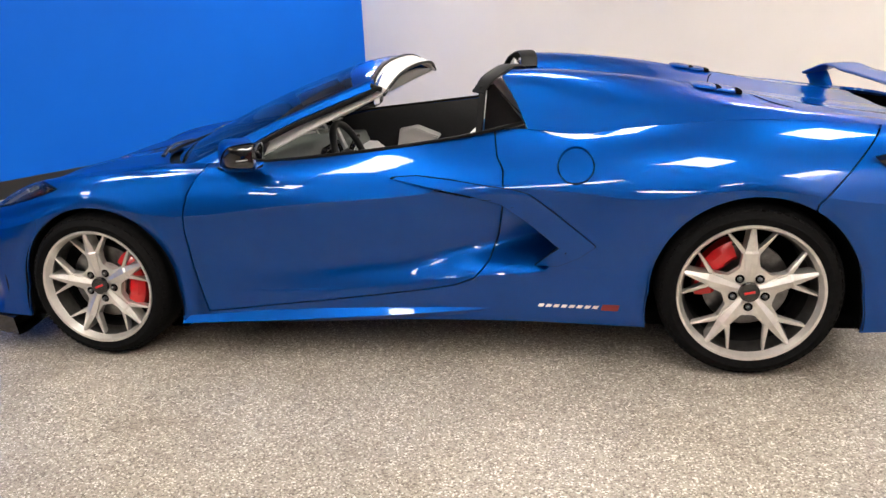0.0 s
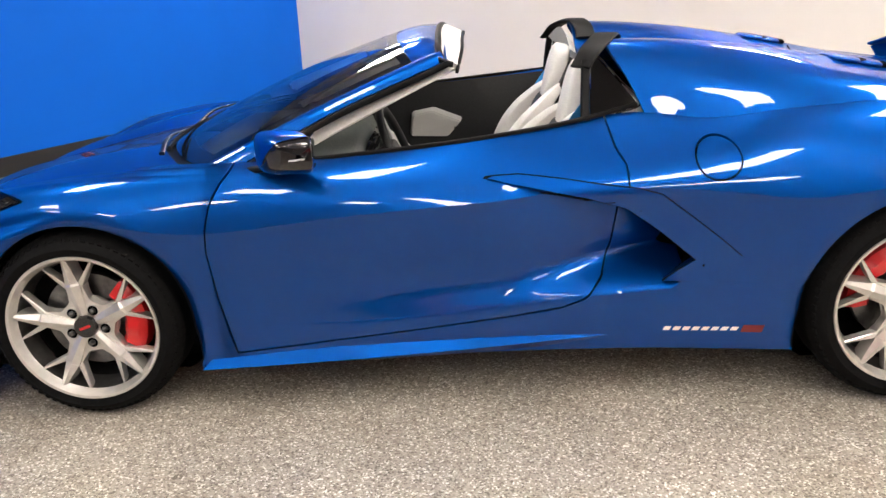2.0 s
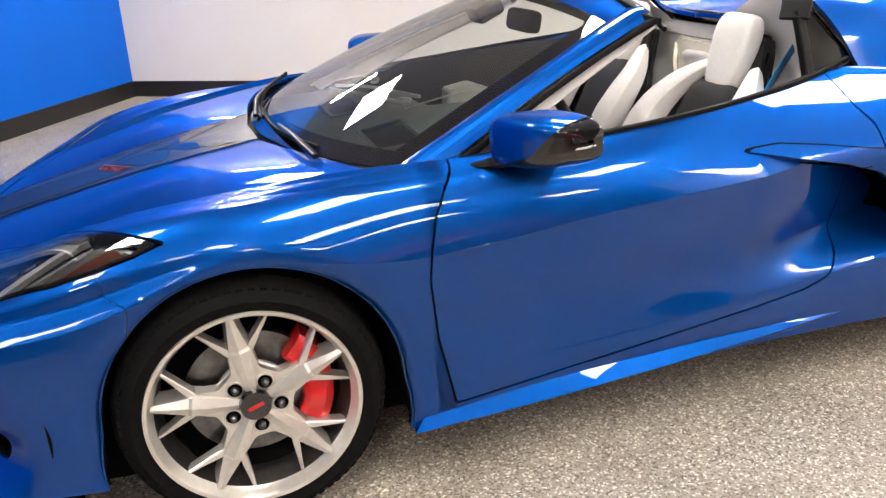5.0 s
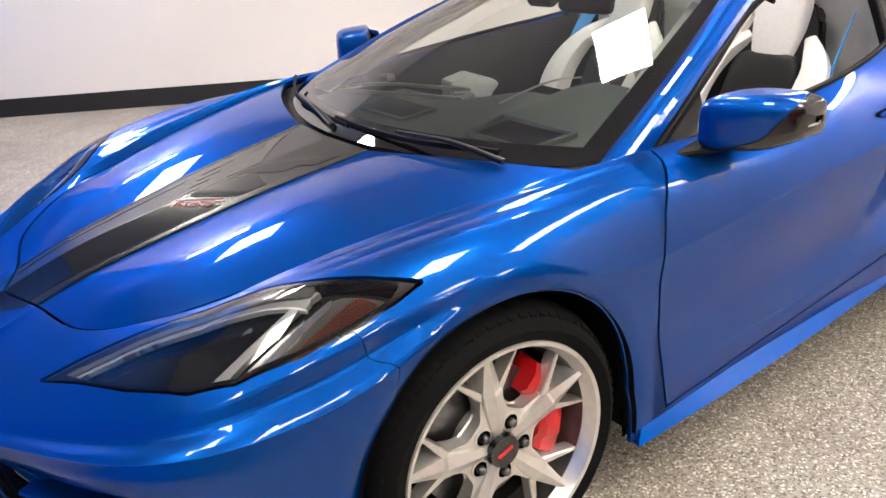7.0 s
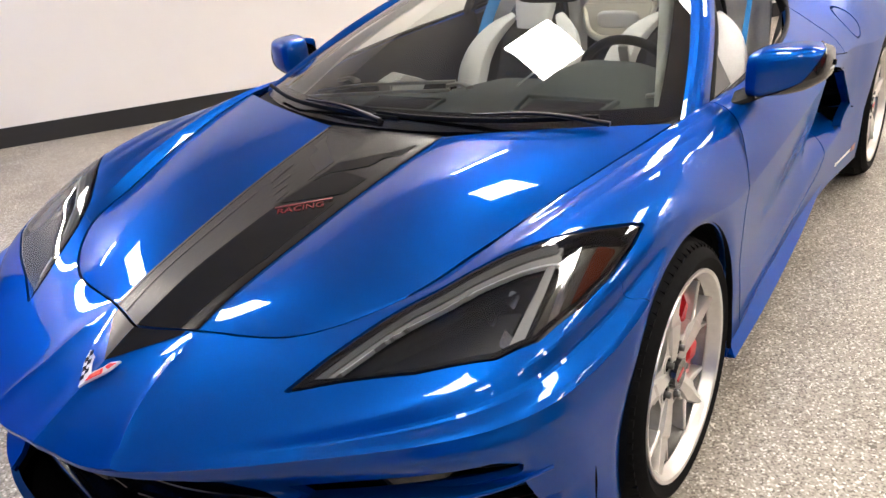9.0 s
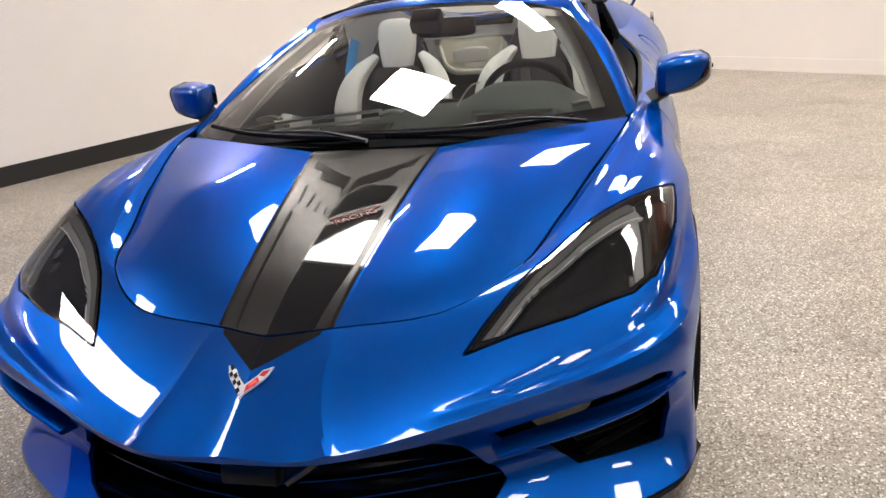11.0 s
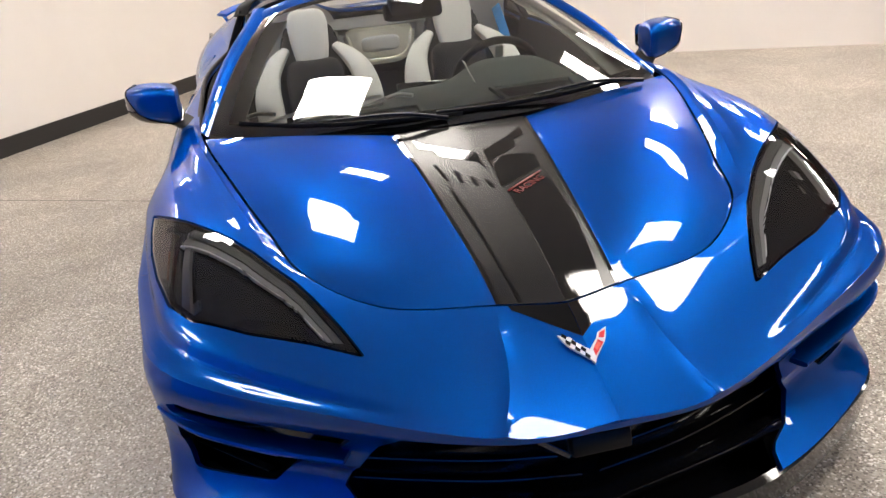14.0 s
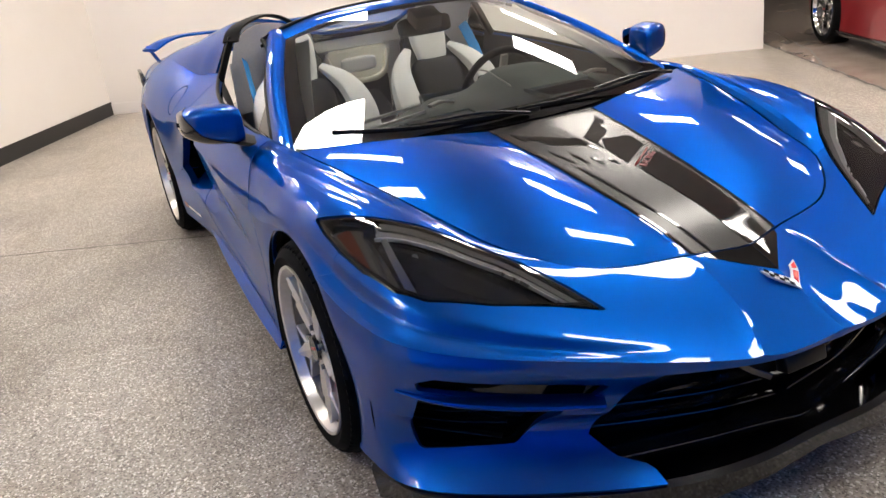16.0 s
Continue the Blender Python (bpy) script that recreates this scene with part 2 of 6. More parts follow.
def loft(lines, nu, nv, us=None):
    """A grid (nu, nv, 3) through feature lines with matched stations."""
    L = np.array(lines, float)
    ns = L.shape[1]
    us = np.linspace(0, ns - 1, nu) if us is None else us
    dense = np.stack([spline(np.arange(ns), l, us) for l in L])
    gap = np.linalg.norm(np.diff(dense, axis=0), axis=2).mean(axis=1)
    s = np.concatenate([[0], np.cumsum(gap)])
    q = np.linspace(0, s[-1], nv)
    out = (bow if len(L) == 3 else spline)(s, dense.reshape(len(L), -1), q).reshape(nv, len(us), 3)
    return out.transpose(1, 0, 2)


def grid_faces(nu, nv):
    i, j = np.meshgrid(np.arange(nu - 1), np.arange(nv - 1), indexing="ij")
    a = (i * nv + j).ravel()
    return np.stack([a, a + nv, a + nv + 1, a + 1], axis=1).tolist()


def clip(verts, faces, f):
    """Keeps the part of a mesh where f(verts) <= 0, cutting the faces along f = 0."""
    verts = [tuple(v) for v in verts]
    val = list(f(np.array(verts)))
    made, out = {}, []
    for fc in faces:
        vs = [val[i] for i in fc]
        if max(vs) <= 0:
            out.append(tuple(fc))
            continue
        if min(vs) > 0:
            continue
        poly = []
        for k, a in enumerate(fc):
            b = fc[(k + 1) % len(fc)]
            if val[a] <= 0:
                poly.append(a)
            if (val[a] <= 0) != (val[b] <= 0):
                key = (min(a, b), max(a, b))
                if key not in made:
                    t = val[a] / (val[a] - val[b])
                    made[key] = len(verts)
                    verts.append(tuple(np.array(verts[a]) * (1 - t) + np.array(verts[b]) * t))
                    val.append(0.0)
                poly.append(made[key])
        if len(poly) > 2:
            out.append(tuple(poly))
    used = sorted({i for fc in out for i in fc})
    back = {o: n for n, o in enumerate(used)}
    return np.array([verts[i] for i in used]), [tuple(back[i] for i in fc) for fc in out]


def sdf(poly):
    """Signed distance to a closed outline: negative inside."""
    P = np.array(poly, float)
    Q = np.roll(P, -1, axis=0)

    def f(p):
        p = p[:, None, :]
        e, w = (Q - P)[None], p - P[None]
        t = np.clip((w * e).sum(2) / np.maximum((e * e).sum(2), 1e-12), 0, 1)
        d = np.sqrt(((w - t[..., None] * e) ** 2).sum(2)).min(1)
        y0, y1, py = P[None, :, 1], Q[None, :, 1], p[..., 1]
        cross = e[..., 0] * w[..., 1] - e[..., 1] * w[..., 0]
        up = (y0 <= py) & (y1 > py) & (cross > 0)
        dn = (y0 > py) & (y1 <= py) & (cross < 0)
        return np.where((up.sum(1) - dn.sum(1)) != 0, -d, d)
    return f


def rounded(pts, n=6, closed=True):
    """A smooth outline through points."""
    p = np.array(pts, float)
    if closed:
        p = np.vstack([p[-2:], p, p[:3]])
    out = spline(np.arange(len(p)), p, np.linspace(2, len(p) - 3, (len(p) - 5) * n + 1) if closed else np.linspace(0, len(p) - 1, (len(p) - 1) * n + 1))
    return out[:-1] if closed else out


SIDE, TOP, FRONT = (0, 2), (0, 1), (1, 2)


def inside(poly, plane, gap=0.0):
    g = sdf(poly)
    return lambda v: g(v[:, plane]) + gap


def outside(poly, plane, gap=0.0):
    g = sdf(poly)
    return lambda v: -g(v[:, plane]) + gap


GAP = 0.0030


def panel(name, grids, cuts, material, parent, side=1, label="", lip=0.014, flip=False):
    """A body panel: the grids (in x, width, z) trimmed by cuts, with a turned-in edge, on the car's left (1) or right (-1)."""
    allv, allf = [], []
    for g in grids:
        nu, nv = g.shape[:2]
        v, f = g.reshape(-1, 3), grid_faces(nu, nv)
        for c in cuts:
            if len(f):
                v, f = clip(v, f, c)
        off = len(allv)
        allv += [tuple(p) for p in v]
        allf += [tuple(i + off for i in fc) for fc in f]
    return shell(name, allv, allf, material, parent, side, label, lip, flip)


def shell(name, allv, allf, material, parent, side=1, label="", lip=0.014, flip=False):
    V = np.array(allv, float) * np.array([1, -side, 1])
    total = 0.0
    for fc in allf[:: max(1, len(allf) // 200)]:
        p, q, r = V[fc[0]], V[fc[1]], V[fc[2]]
        total += float(np.cross(q - p, r - p) @ (p - np.array([min(max(p[0], -0.4), 3.0), 0.0, 0.40])))
    turned = (total < 0) != flip
    bm = bmesh.new()
    vs = [bm.verts.new(v) for v in V]
    for fc in allf:
        try:
            bm.faces.new([vs[i] for i in (fc[::-1] if turned else fc)])
        except ValueError:
            pass
    bmesh.ops.remove_doubles(bm, verts=bm.verts, dist=0.0004)
    bmesh.ops.dissolve_degenerate(bm, dist=0.0003, edges=bm.edges)
    bm.normal_update()
    for e in bm.edges:
        if len(e.link_faces) == 2 and e.calc_face_angle(0) > radians(8):
            e.smooth = False
    if lip:
        edge = [e for e in bm.edges if e.is_boundary]
        nrm = {v: v.normal.copy() for e in edge for v in e.verts}
        made = {}
        for e in edge:
            e.smooth = False
            f = e.link_faces[0]
            a, b = e.verts
            for lp in f.loops:
                if lp.edge == e:
                    a, b = lp.vert, lp.link_loop_next.vert
            for v in (a, b):
                if v not in made:
                    made[v] = bm.verts.new(v.co - nrm[v] * lip)
            bm.faces.new((b, a, made[a], made[b]))
    me = bpy.data.meshes.new(name)
    bm.to_mesh(me)
    bm.free()
    me.materials.append(material)
    for p in me.polygons:
        p.use_smooth = True
    ob = new(name, me)
    ob.parent = parent
    if label:
        ob["label"] = label
    return ob


def blob(bm, size, m=Matrix(), e1=0.5, e2=0.5, nu=28, nv=16):
    """A rounded block (superellipsoid) of full size (x, y, z); small exponents are boxier."""
    def pw(c, e):
        return math.copysign(abs(c) ** e, c)
    top = bm.verts.new(m @ Vector((0, 0, size[2] / 2)))
    bot = bm.verts.new(m @ Vector((0, 0, -size[2] / 2)))
    rows = []
    for j in range(1, nv):
        ph = -math.pi / 2 + math.pi * j / nv
        rows.append([bm.verts.new(m @ Vector((size[0] / 2 * pw(math.cos(ph), e1) * pw(math.cos(2 * math.pi * i / nu), e2), size[1] / 2 * pw(math.cos(ph), e1) * pw(math.sin(2 * math.pi * i / nu), e2), size[2] / 2 * pw(math.sin(ph), e1)))) for i in range(nu)])
    for i in range(nu):
        k = (i + 1) % nu
        bm.faces.new((bot, rows[0][k], rows[0][i]))
        bm.faces.new((top, rows[-1][i], rows[-1][k]))
        for j in range(nv - 2):
            bm.faces.new((rows[j][i], rows[j][k], rows[j + 1][k], rows[j + 1][i]))


def sweep(bm, pts, w, h, n=24, up=(0, 0, 1), taper=None):
    """A bar of rectangular section with rounded corners along a smooth curve."""
    c = curve3(pts, n)
    rings = []
    for i in range(n):
        t = c[min(i + 1, n - 1)] - c[max(i - 1, 0)]
        t = Vector(t).normalized()
        sd = t.cross(Vector(up)).normalized()
        u = sd.cross(t).normalized()
        k = 1.0 if taper is None else float(np.interp(i / (n - 1), np.linspace(0, 1, len(taper)), taper))
        ring = []
        for a in range(12):
            x, y = math.cos(a * math.pi / 6), math.sin(a * math.pi / 6)
            x, y = math.copysign(abs(x) ** 0.6, x), math.copysign(abs(y) ** 0.6, y)
            ring.append(bm.verts.new(Vector(c[i]) + sd * (x * w / 2 * k) + u * (y * h / 2 * k)))
        rings.append(ring)
    for i in range(n - 1):
        for a in range(12):
            b = (a + 1) % 12
            bm.faces.new((rings[i][a], rings[i][b], rings[i + 1][b], rings[i + 1][a]))
    bm.faces.new(rings[0][::-1])
    bm.faces.new(rings[-1])


def lr(p, s):
    """A point (x, width, z) on the car's left (1) or right (-1)."""
    return (p[0], -p[1] * s, p[2])


# ---- the room ----
CORNER_A = Vector((-0.60, 5.895, 0))          # blue wall meets white wall
CORNER_B = Vector((8.25, 0.806, 0))          # white wall meets the end wall
ALONG = (CORNER_B - CORNER_A).normalized()
ACROSS = Vector((ALONG.y, -ALONG.x, 0))       # into the room
ROOM_H = 3.6


def slab(name, p, q, z0, z1, thick, inward, material, label="", category="wall", kind="structure"):
    """A wall from p to q with its face on the line and its thickness away from the room."""
    d = (q - p).normalized()
    n = -inward.normalized()
    bm = bmesh.new()
    prism(bm, [(v.x, v.y) for v in (p, q, q + n * thick, p + n * thick)], z0, z1)
    ob = part(name, bm, material, None, "", False)
    return tagged(ob, label, category, "", kind)


FAR = CORNER_A + ACROSS * 13.0
END_W = CORNER_B + ACROSS * 7.35 - ALONG * 0.5
END_D = (END_W - CORNER_B).normalized()
floor_bm = bmesh.new()
prism(floor_bm, [(-16, -16), (16, -16), (16, 12), (-16, 12)], -0.2, 0.0)
tagged(part("floor", floor_bm, FLOOR, None, "", False), "speckled grey and tan epoxy flake floor", "floor", "", "structure")
slab("wall_white", CORNER_A, CORNER_B, 0, ROOM_H, 0.15, ACROSS, WALL_WHITE, "plain off-white painted wall above black baseboard")
slab("wall_blue", CORNER_A - ALONG * 0.0, FAR, 0, ROOM_H, 0.15, ALONG, WALL_BLUE, "bright blue painted accent wall")
slab("wall_end", CORNER_B, END_W, 0, ROOM_H, 0.15, -ALONG, WALL_WHITE, "plain off-white end wall of the showroom")
slab("baseboard_white_wall", CORNER_A + ACROSS * 0.012, CORNER_B + ACROSS * 0.012, 0, 0.15, 0.012, ACROSS, BASEBOARD, "black vinyl baseboard along the white wall", "baseboard")
slab("baseboard_blue_wall", CORNER_A + ALONG * 0.012 + ACROSS * 0.012, FAR + ALONG * 0.012, 0, 0.15, 0.012, ALONG, BASEBOARD, "black vinyl baseboard along the blue wall", "baseboard")
ceil_bm = bmesh.new()
prism(ceil_bm, [(-16, -16), (16, -16), (16, 12), (-16, 12)], ROOM_H, ROOM_H + 0.2)
tagged(part("ceiling", ceil_bm, CEIL, None, "", False), "plain white showroom ceiling", "ceiling", "", "structure")
# Unseen walls added to close the room and shape what the car reflects.
slab("wall_back", Vector((-16, -11, 0)), Vector((16, -11, 0)), 0, ROOM_H, 0.15, Vector((0, 1, 0)), WALL_DARK, "unseen grey wall that closes the room behind the camera")
slab("wall_left", Vector((-11, -16, 0)), Vector((-11, 12, 0)), 0, ROOM_H, 0.15, Vector((1, 0, 0)), WALL_DARK, "unseen grey wall that closes the room's side")
slab("wall_right", Vector((13, -16, 0)), Vector((13, 12, 0)), 0, ROOM_H, 0.15, Vector((-1, 0, 0)), WALL_DARK, "unseen grey wall that closes the room's far end")


def lamp_mat():
    m = bpy.data.materials.new("led_panel_glow")
    m.use_nodes = True
    nt, b = nodes_of(m)
    b.inputs["Base Color"].default_value = (0.9, 0.9, 0.9, 1)
    b.inputs["Emission Color"].default_value = (1.0, 0.93, 0.85, 1)
    b.inputs["Emission Strength"].default_value = 38.0
    return m


GLOW = lamp_mat()


def ceiling_light():
    ob = empty("ceiling_light")
    bm = bmesh.new()
    box(bm, (0.91, 0.61, 0.05), Matrix.Translation((0, 0, -0.025)), 0.006)
    part("frame", bm, CEIL, ob, "", False)
    bm = bmesh.new()
    box(bm, (0.86, 0.56, 0.01), Matrix.Translation((0, 0, -0.054)))
    part("diffuser", bm, GLOW, ob, "glowing white diffuser", False)
    return tagged(ob, "rectangular white LED panel light on the ceiling", "ceiling light", "ceiling lights")


light0 = ceiling_light()
turn = math.degrees(math.atan2(ALONG.y, ALONG.x)) + 90
first = True
for c, row in ((2.0, (1.7,)), (3.25, (4.8, 7.2, 9.6)), (6.0, (2.4, 4.8, 7.2, 9.6)), (8.75, (2.4, 4.8, 7.2, 9.6)), (11.5, (2.4, 4.8, 7.2, 9.6))):
    for a in row:
        p = CORNER_A + ALONG * a + ACROSS * c
        m = pose(p.x, p.y, ROOM_H, 0, 0, turn)
        if first:
            light0.matrix_basis, first = m, False
        else:
            copy_thing(light0, m)

# Unseen strips added along the white wall to brighten it.
FILL_GLOW = GLOW.copy()
FILL_GLOW.name = "wall_fill_glow"
FILL_GLOW.node_tree.nodes["Principled BSDF"].inputs["Emission Strength"].default_value = 150.0


def wall_fill_strip():
    ob = empty("wall_fill_strip")
    bm = bmesh.new()
    box(bm, (0.84, 0.16, 0.05), Matrix.Translation((0, 0, -0.025)), 0.006)
    part("housing", bm, CEIL, ob, "", False)
    bm = bmesh.new()
    box(bm, (0.8, 0.12, 0.03), Matrix.Translation((0, 0, -0.066)), 0.01)
    part("tube", bm, FILL_GLOW, ob, "glowing strip added as fill light", False)
    return tagged(ob, "unseen strip added under the ceiling to brighten the white wall", "ceiling light", "strip lights")


strip0 = wall_fill_strip()
for k, a in enumerate((0.8, 5.6, 8.2)):
    p = CORNER_A + ALONG * a + ACROSS * 0.4
    m = pose(p.x, p.y, ROOM_H, 0, 0, turn - 90)
    if k == 0:
        strip0.matrix_basis = m
    else:
        copy_thing(strip0, m)

# brown polished concrete beyond the epoxy, and a saw-cut joint in the epoxy
CONCRETE = varied("brown_stained_polished_concrete", (0.20, 0.155, 0.125), (0.34, 0.285, 0.24), 1.6, 0.2, 0.1, 0.002)
d0, d1 = Vector((4.25, -5.50, 0)) - ALONG * 6.0, Vector((4.25, -5.50, 0)) + ALONG * 9.0
bm = bmesh.new()
prism(bm, [(p.x, p.y) for p in (d0, d0 + ACROSS * 9, d1 + ACROSS * 9, d1)], 0.0005, 0.004)
tagged(part("floor_concrete", bm, CONCRETE, None, "", False), "brown stained and cracked polished concrete floor", "floor", "", "structure")
JOINT = mat("dark_floor_joint", (0.10, 0.09, 0.08), 0.8)
bm = bmesh.new()
j0, j1 = Vector((3.65, 2.93, 0)), Vector((2.25, 0.45, 0))
n0 = ALONG * 0.003
prism(bm, [(p.x, p.y) for p in (j0 - n0, j1 - n0, j1 + n0, j0 + n0)], 0.0004, 0.0015)
tagged(part("floor_joint", bm, JOINT, None, "", False), "thin saw-cut joint in the epoxy floor", "floor joint", "", "structure")
p0 = CORNER_B + END_D * 4.65 - ALONG * 0.015
slab("wall_trim", p0, p0 + END_D * 0.14, 0, ROOM_H, 0.015, -ALONG, WALL_WHITE, "off-white vertical trim strip on the end wall", "trim")
# cracks in the concrete and along its edge
rng = random.Random(4)
for crack in ([(5.16, -6.40), (4.63, -6.09), (3.96, -5.61), (3.60, -5.36), (3.25, -5.03), (2.93, -4.73)], [(5.2, -6.05), (4.25, -5.50), (3.52, -5.07), (2.86, -4.69), (2.32, -4.37), (1.78, -4.06), (0.9, -3.55)], [(6.6, -7.0), (6.18, -7.52), (5.83, -7.94), (5.2, -8.7)]):
    path = []
    for (xa, ya), (xb, yb) in zip(crack[:-1], crack[1:]):
        for f in np.linspace(0, 1, 9)[:-1]:
            path.append((xa + (xb - xa) * f + rng.uniform(-0.012, 0.012), ya + (yb - ya) * f + rng.uniform(-0.012, 0.012), 0.0045))
    verts, faces = [], []
    for i_, p_ in enumerate(path):
        wd = 0.006 + rng.uniform(0, 0.007)
        verts += [(p_[0] - wd, p_[1] - wd, p_[2]), (p_[0] + wd, p_[1] + wd, p_[2])]
        if i_:
            faces.append((2 * i_ - 2, 2 * i_ - 1, 2 * i_ + 1, 2 * i_))
    tagged(link_mesh("floor_crack", verts, faces, JOINT, None, "", False), "dark uneven crack in the concrete floor", "crack", "", "structure")
slab("baseboard_end_wall", CORNER_B - ALONG * 0.012, CORNER_B - ALONG * 0.012 + END_D * 4.65, 0, 0.13, 0.012, -ALONG, WALL_WHITE, "off-white baseboard along the end wall", "baseboard")

# ---- the blue sports car ----
# Feature lines run from the nose's middle round the corner and back along the side: (x, width, height).
# stations: nose, crease, lamp tip, corner, arch front, axle, arch rear, door, door, door rear, scoop, arch front, axle, arch rear, tail corner, tail
LINE_H = [(-0.774, 0, 0.61), (-0.723, 0.146, 0.612), (-0.665, 0.376, 0.627), (-0.51, 0.536, 0.675), (-0.31, 0.604, 0.718), (-0.04, 0.685, 0.777), (0.36, 0.778, 0.836), (0.9, 0.812, 0.857),
          (1.35, 0.8, 0.898), (1.8, 0.69, 0.950), (2.08, 0.735, 0.936), (2.34, 0.765, 0.966), (2.72, 0.775, 0.985), (3.15, 0.75, 0.955), (3.5, 0.7, 0.92), (3.62, 0.5, 0.91)]
LINE_C = [(-0.919, 0, 0.541), (-0.888, 0.157, 0.55), (-0.762, 0.443, 0.584), (-0.541, 0.69, 0.675), (-0.342, 0.784, 0.756), (-0.02, 0.838, 0.805), (0.38, 0.876, 0.806), (0.9, 0.894, 0.808),
          (1.35, 0.874, 0.820), (1.8, 0.842, 0.845), (2.08, 0.865, 0.85), (2.34, 0.88, 0.88), (2.72, 0.89, 0.89), (3.15, 0.86, 0.875), (3.5, 0.8, 0.86), (3.64, 0.5, 0.85)]
LINE_S = [(-1.04, 0, 0.485), (-1.016, 0.209, 0.482), (-0.875, 0.512, 0.515), (-0.672, 0.836, 0.566), (-0.4, 0.925, 0.59), (0, 0.948, 0.688), (0.42, 0.94, 0.648), (0.9, 0.945, 0.695),
          (1.35, 0.935, 0.727), (1.8, 0.92, 0.755), (2.08, 0.93, 0.74), (2.34, 0.955, 0.72), (2.72, 0.966, 0.755), (3.15, 0.94, 0.7), (3.5, 0.85, 0.7), (3.66, 0.5, 0.7)]
LINE_K = [(-1.028, 0, 0.454), (-1.004, 0.209, 0.452), (-0.866, 0.508, 0.475), (-0.68, 0.846, 0.523), (-0.4, 0.935, 0.53), (0, 0.95, 0.6), (0.43, 0.935, 0.58), (0.9, 0.935, 0.6),
          (1.35, 0.91, 0.6), (1.8, 0.905, 0.58), (2.04, 0.925, 0.57), (2.34, 0.955, 0.6), (2.72, 0.966, 0.62), (3.15, 0.945, 0.58), (3.5, 0.86, 0.6), (3.66, 0.5, 0.6)]
LINE_V = [(-0.977, 0, 0.40), (-0.96, 0.209, 0.398), (-0.825, 0.512, 0.413), (-0.634, 0.852, 0.443), (-0.39, 0.933, 0.455), (0, 0.948, 0.5), (0.43, 0.927, 0.44), (0.9, 0.900, 0.445),
          (1.35, 0.878, 0.455), (1.8, 0.888, 0.485), (2.05, 0.918, 0.50), (2.34, 0.95, 0.51), (2.72, 0.96, 0.52), (3.15, 0.943, 0.5), (3.5, 0.86, 0.51), (3.64, 0.5, 0.51)]
LINE_M = [(-0.961, 0, 0.343), (-0.945, 0.209, 0.343), (-0.803, 0.522, 0.354), (-0.588, 0.857, 0.364), (-0.38, 0.93, 0.38), (0, 0.945, 0.37), (0.43, 0.927, 0.335), (0.9, 0.910, 0.325),
          (1.35, 0.902, 0.360), (1.8, 0.906, 0.402), (2.08, 0.916, 0.43), (2.34, 0.94, 0.42), (2.72, 0.95, 0.42), (3.15, 0.94, 0.42), (3.5, 0.86, 0.42), (3.62, 0.5, 0.42)]
LINE_L = [(-0.961, 0, 0.23), (-0.951, 0.209, 0.23), (-0.800, 0.543, 0.268), (-0.565, 0.862, 0.255), (-0.4, 0.93, 0.245), (0, 0.93, 0.22), (0.43, 0.925, 0.245), (0.9, 0.91, 0.255),
          (1.35, 0.9, 0.27), (1.8, 0.9, 0.28), (2.08, 0.915, 0.27), (2.34, 0.93, 0.25), (2.72, 0.94, 0.25), (3.15, 0.93, 0.25), (3.5, 0.84, 0.25), (3.58, 0.5, 0.25)]
LINE_B = [(-1.003, 0, 0.19), (-0.998, 0.209, 0.195), (-0.895, 0.522, 0.205), (-0.645, 0.862, 0.196), (-0.41, 0.935, 0.188), (0, 0.92, 0.17), (0.41, 0.925, 0.175), (0.9, 0.9, 0.18),
          (1.35, 0.885, 0.19), (1.8, 0.885, 0.195), (2.08, 0.9, 0.195), (2.34, 0.92, 0.195), (2.72, 0.93, 0.195), (3.15, 0.92, 0.195), (3.5, 0.83, 0.2), (3.55, 0.5, 0.2)]
UPPER = loft([LINE_H, LINE_C, LINE_S], 460, 68)
LOWER = np.concatenate([loft([LINE_S, LINE_K, LINE_V, LINE_M], 460, 36), loft([LINE_M, LINE_L, LINE_B], 460, 16)[:, 1:]], axis=1)



def creased(g):
    """A ridge down the middle of the nose and two from the stripe's corners."""
    g = g.copy()
    x, w = g[..., 0], g[..., 1]
    fade = np.clip((-0.72 - x) / 0.08, 0, 1)
    at = np.interp(-x, [0.72, 0.89, 1.03], [0.146, 0.165, 0.215])
    g[..., 2] += fade * (0.006 * np.exp(-np.abs(w - at) / 0.018) + 0.006 * np.exp(-w / 0.03))
    return g


def pushed(g, d, dz=0.0):
    """The skin moved inward by d."""
    du, dv = np.gradient(g, axis=0), np.gradient(g, axis=1)
    n = np.cross(du, dv)
    n /= np.maximum(np.linalg.norm(n, axis=2)[..., None], 1e-9)
    sgn = np.sign((n * (g - np.array([1.3, 0.0, 0.4]))).sum(2))[..., None]
    return g - n * sgn * d + np.array([0, 0, dz])


def scalloped(g):
    """A shallow hollow above the crease that runs from the nose round to the front arch."""
    nu, nv = g.shape[:2]
    st = np.arange(nu) / (nu - 1) * 15
    a = np.clip((st - 1.6) / 0.9, 0, 1) * np.clip((5.0 - st) / 0.7, 0, 1)
    b = np.exp(-((np.arange(nv) / (nv - 1) - 0.90) / 0.055) ** 2)
    return g + (pushed(g, 0.015) - g) * (a[:, None] * b[None])[..., None]


UPPER = scalloped(creased(UPPER))
CHANNEL = [(1.38, 0.782), (1.5, 0.774), (1.62, 0.752), (1.77, 0.722), (1.85, 0.685), (1.94, 0.63), (2.04, 0.55), (2.035, 0.49), (1.96, 0.447), (1.93, 0.413), (1.72, 0.395), (1.526, 0.376), (1.33, 0.358), (1.1, 0.336)]


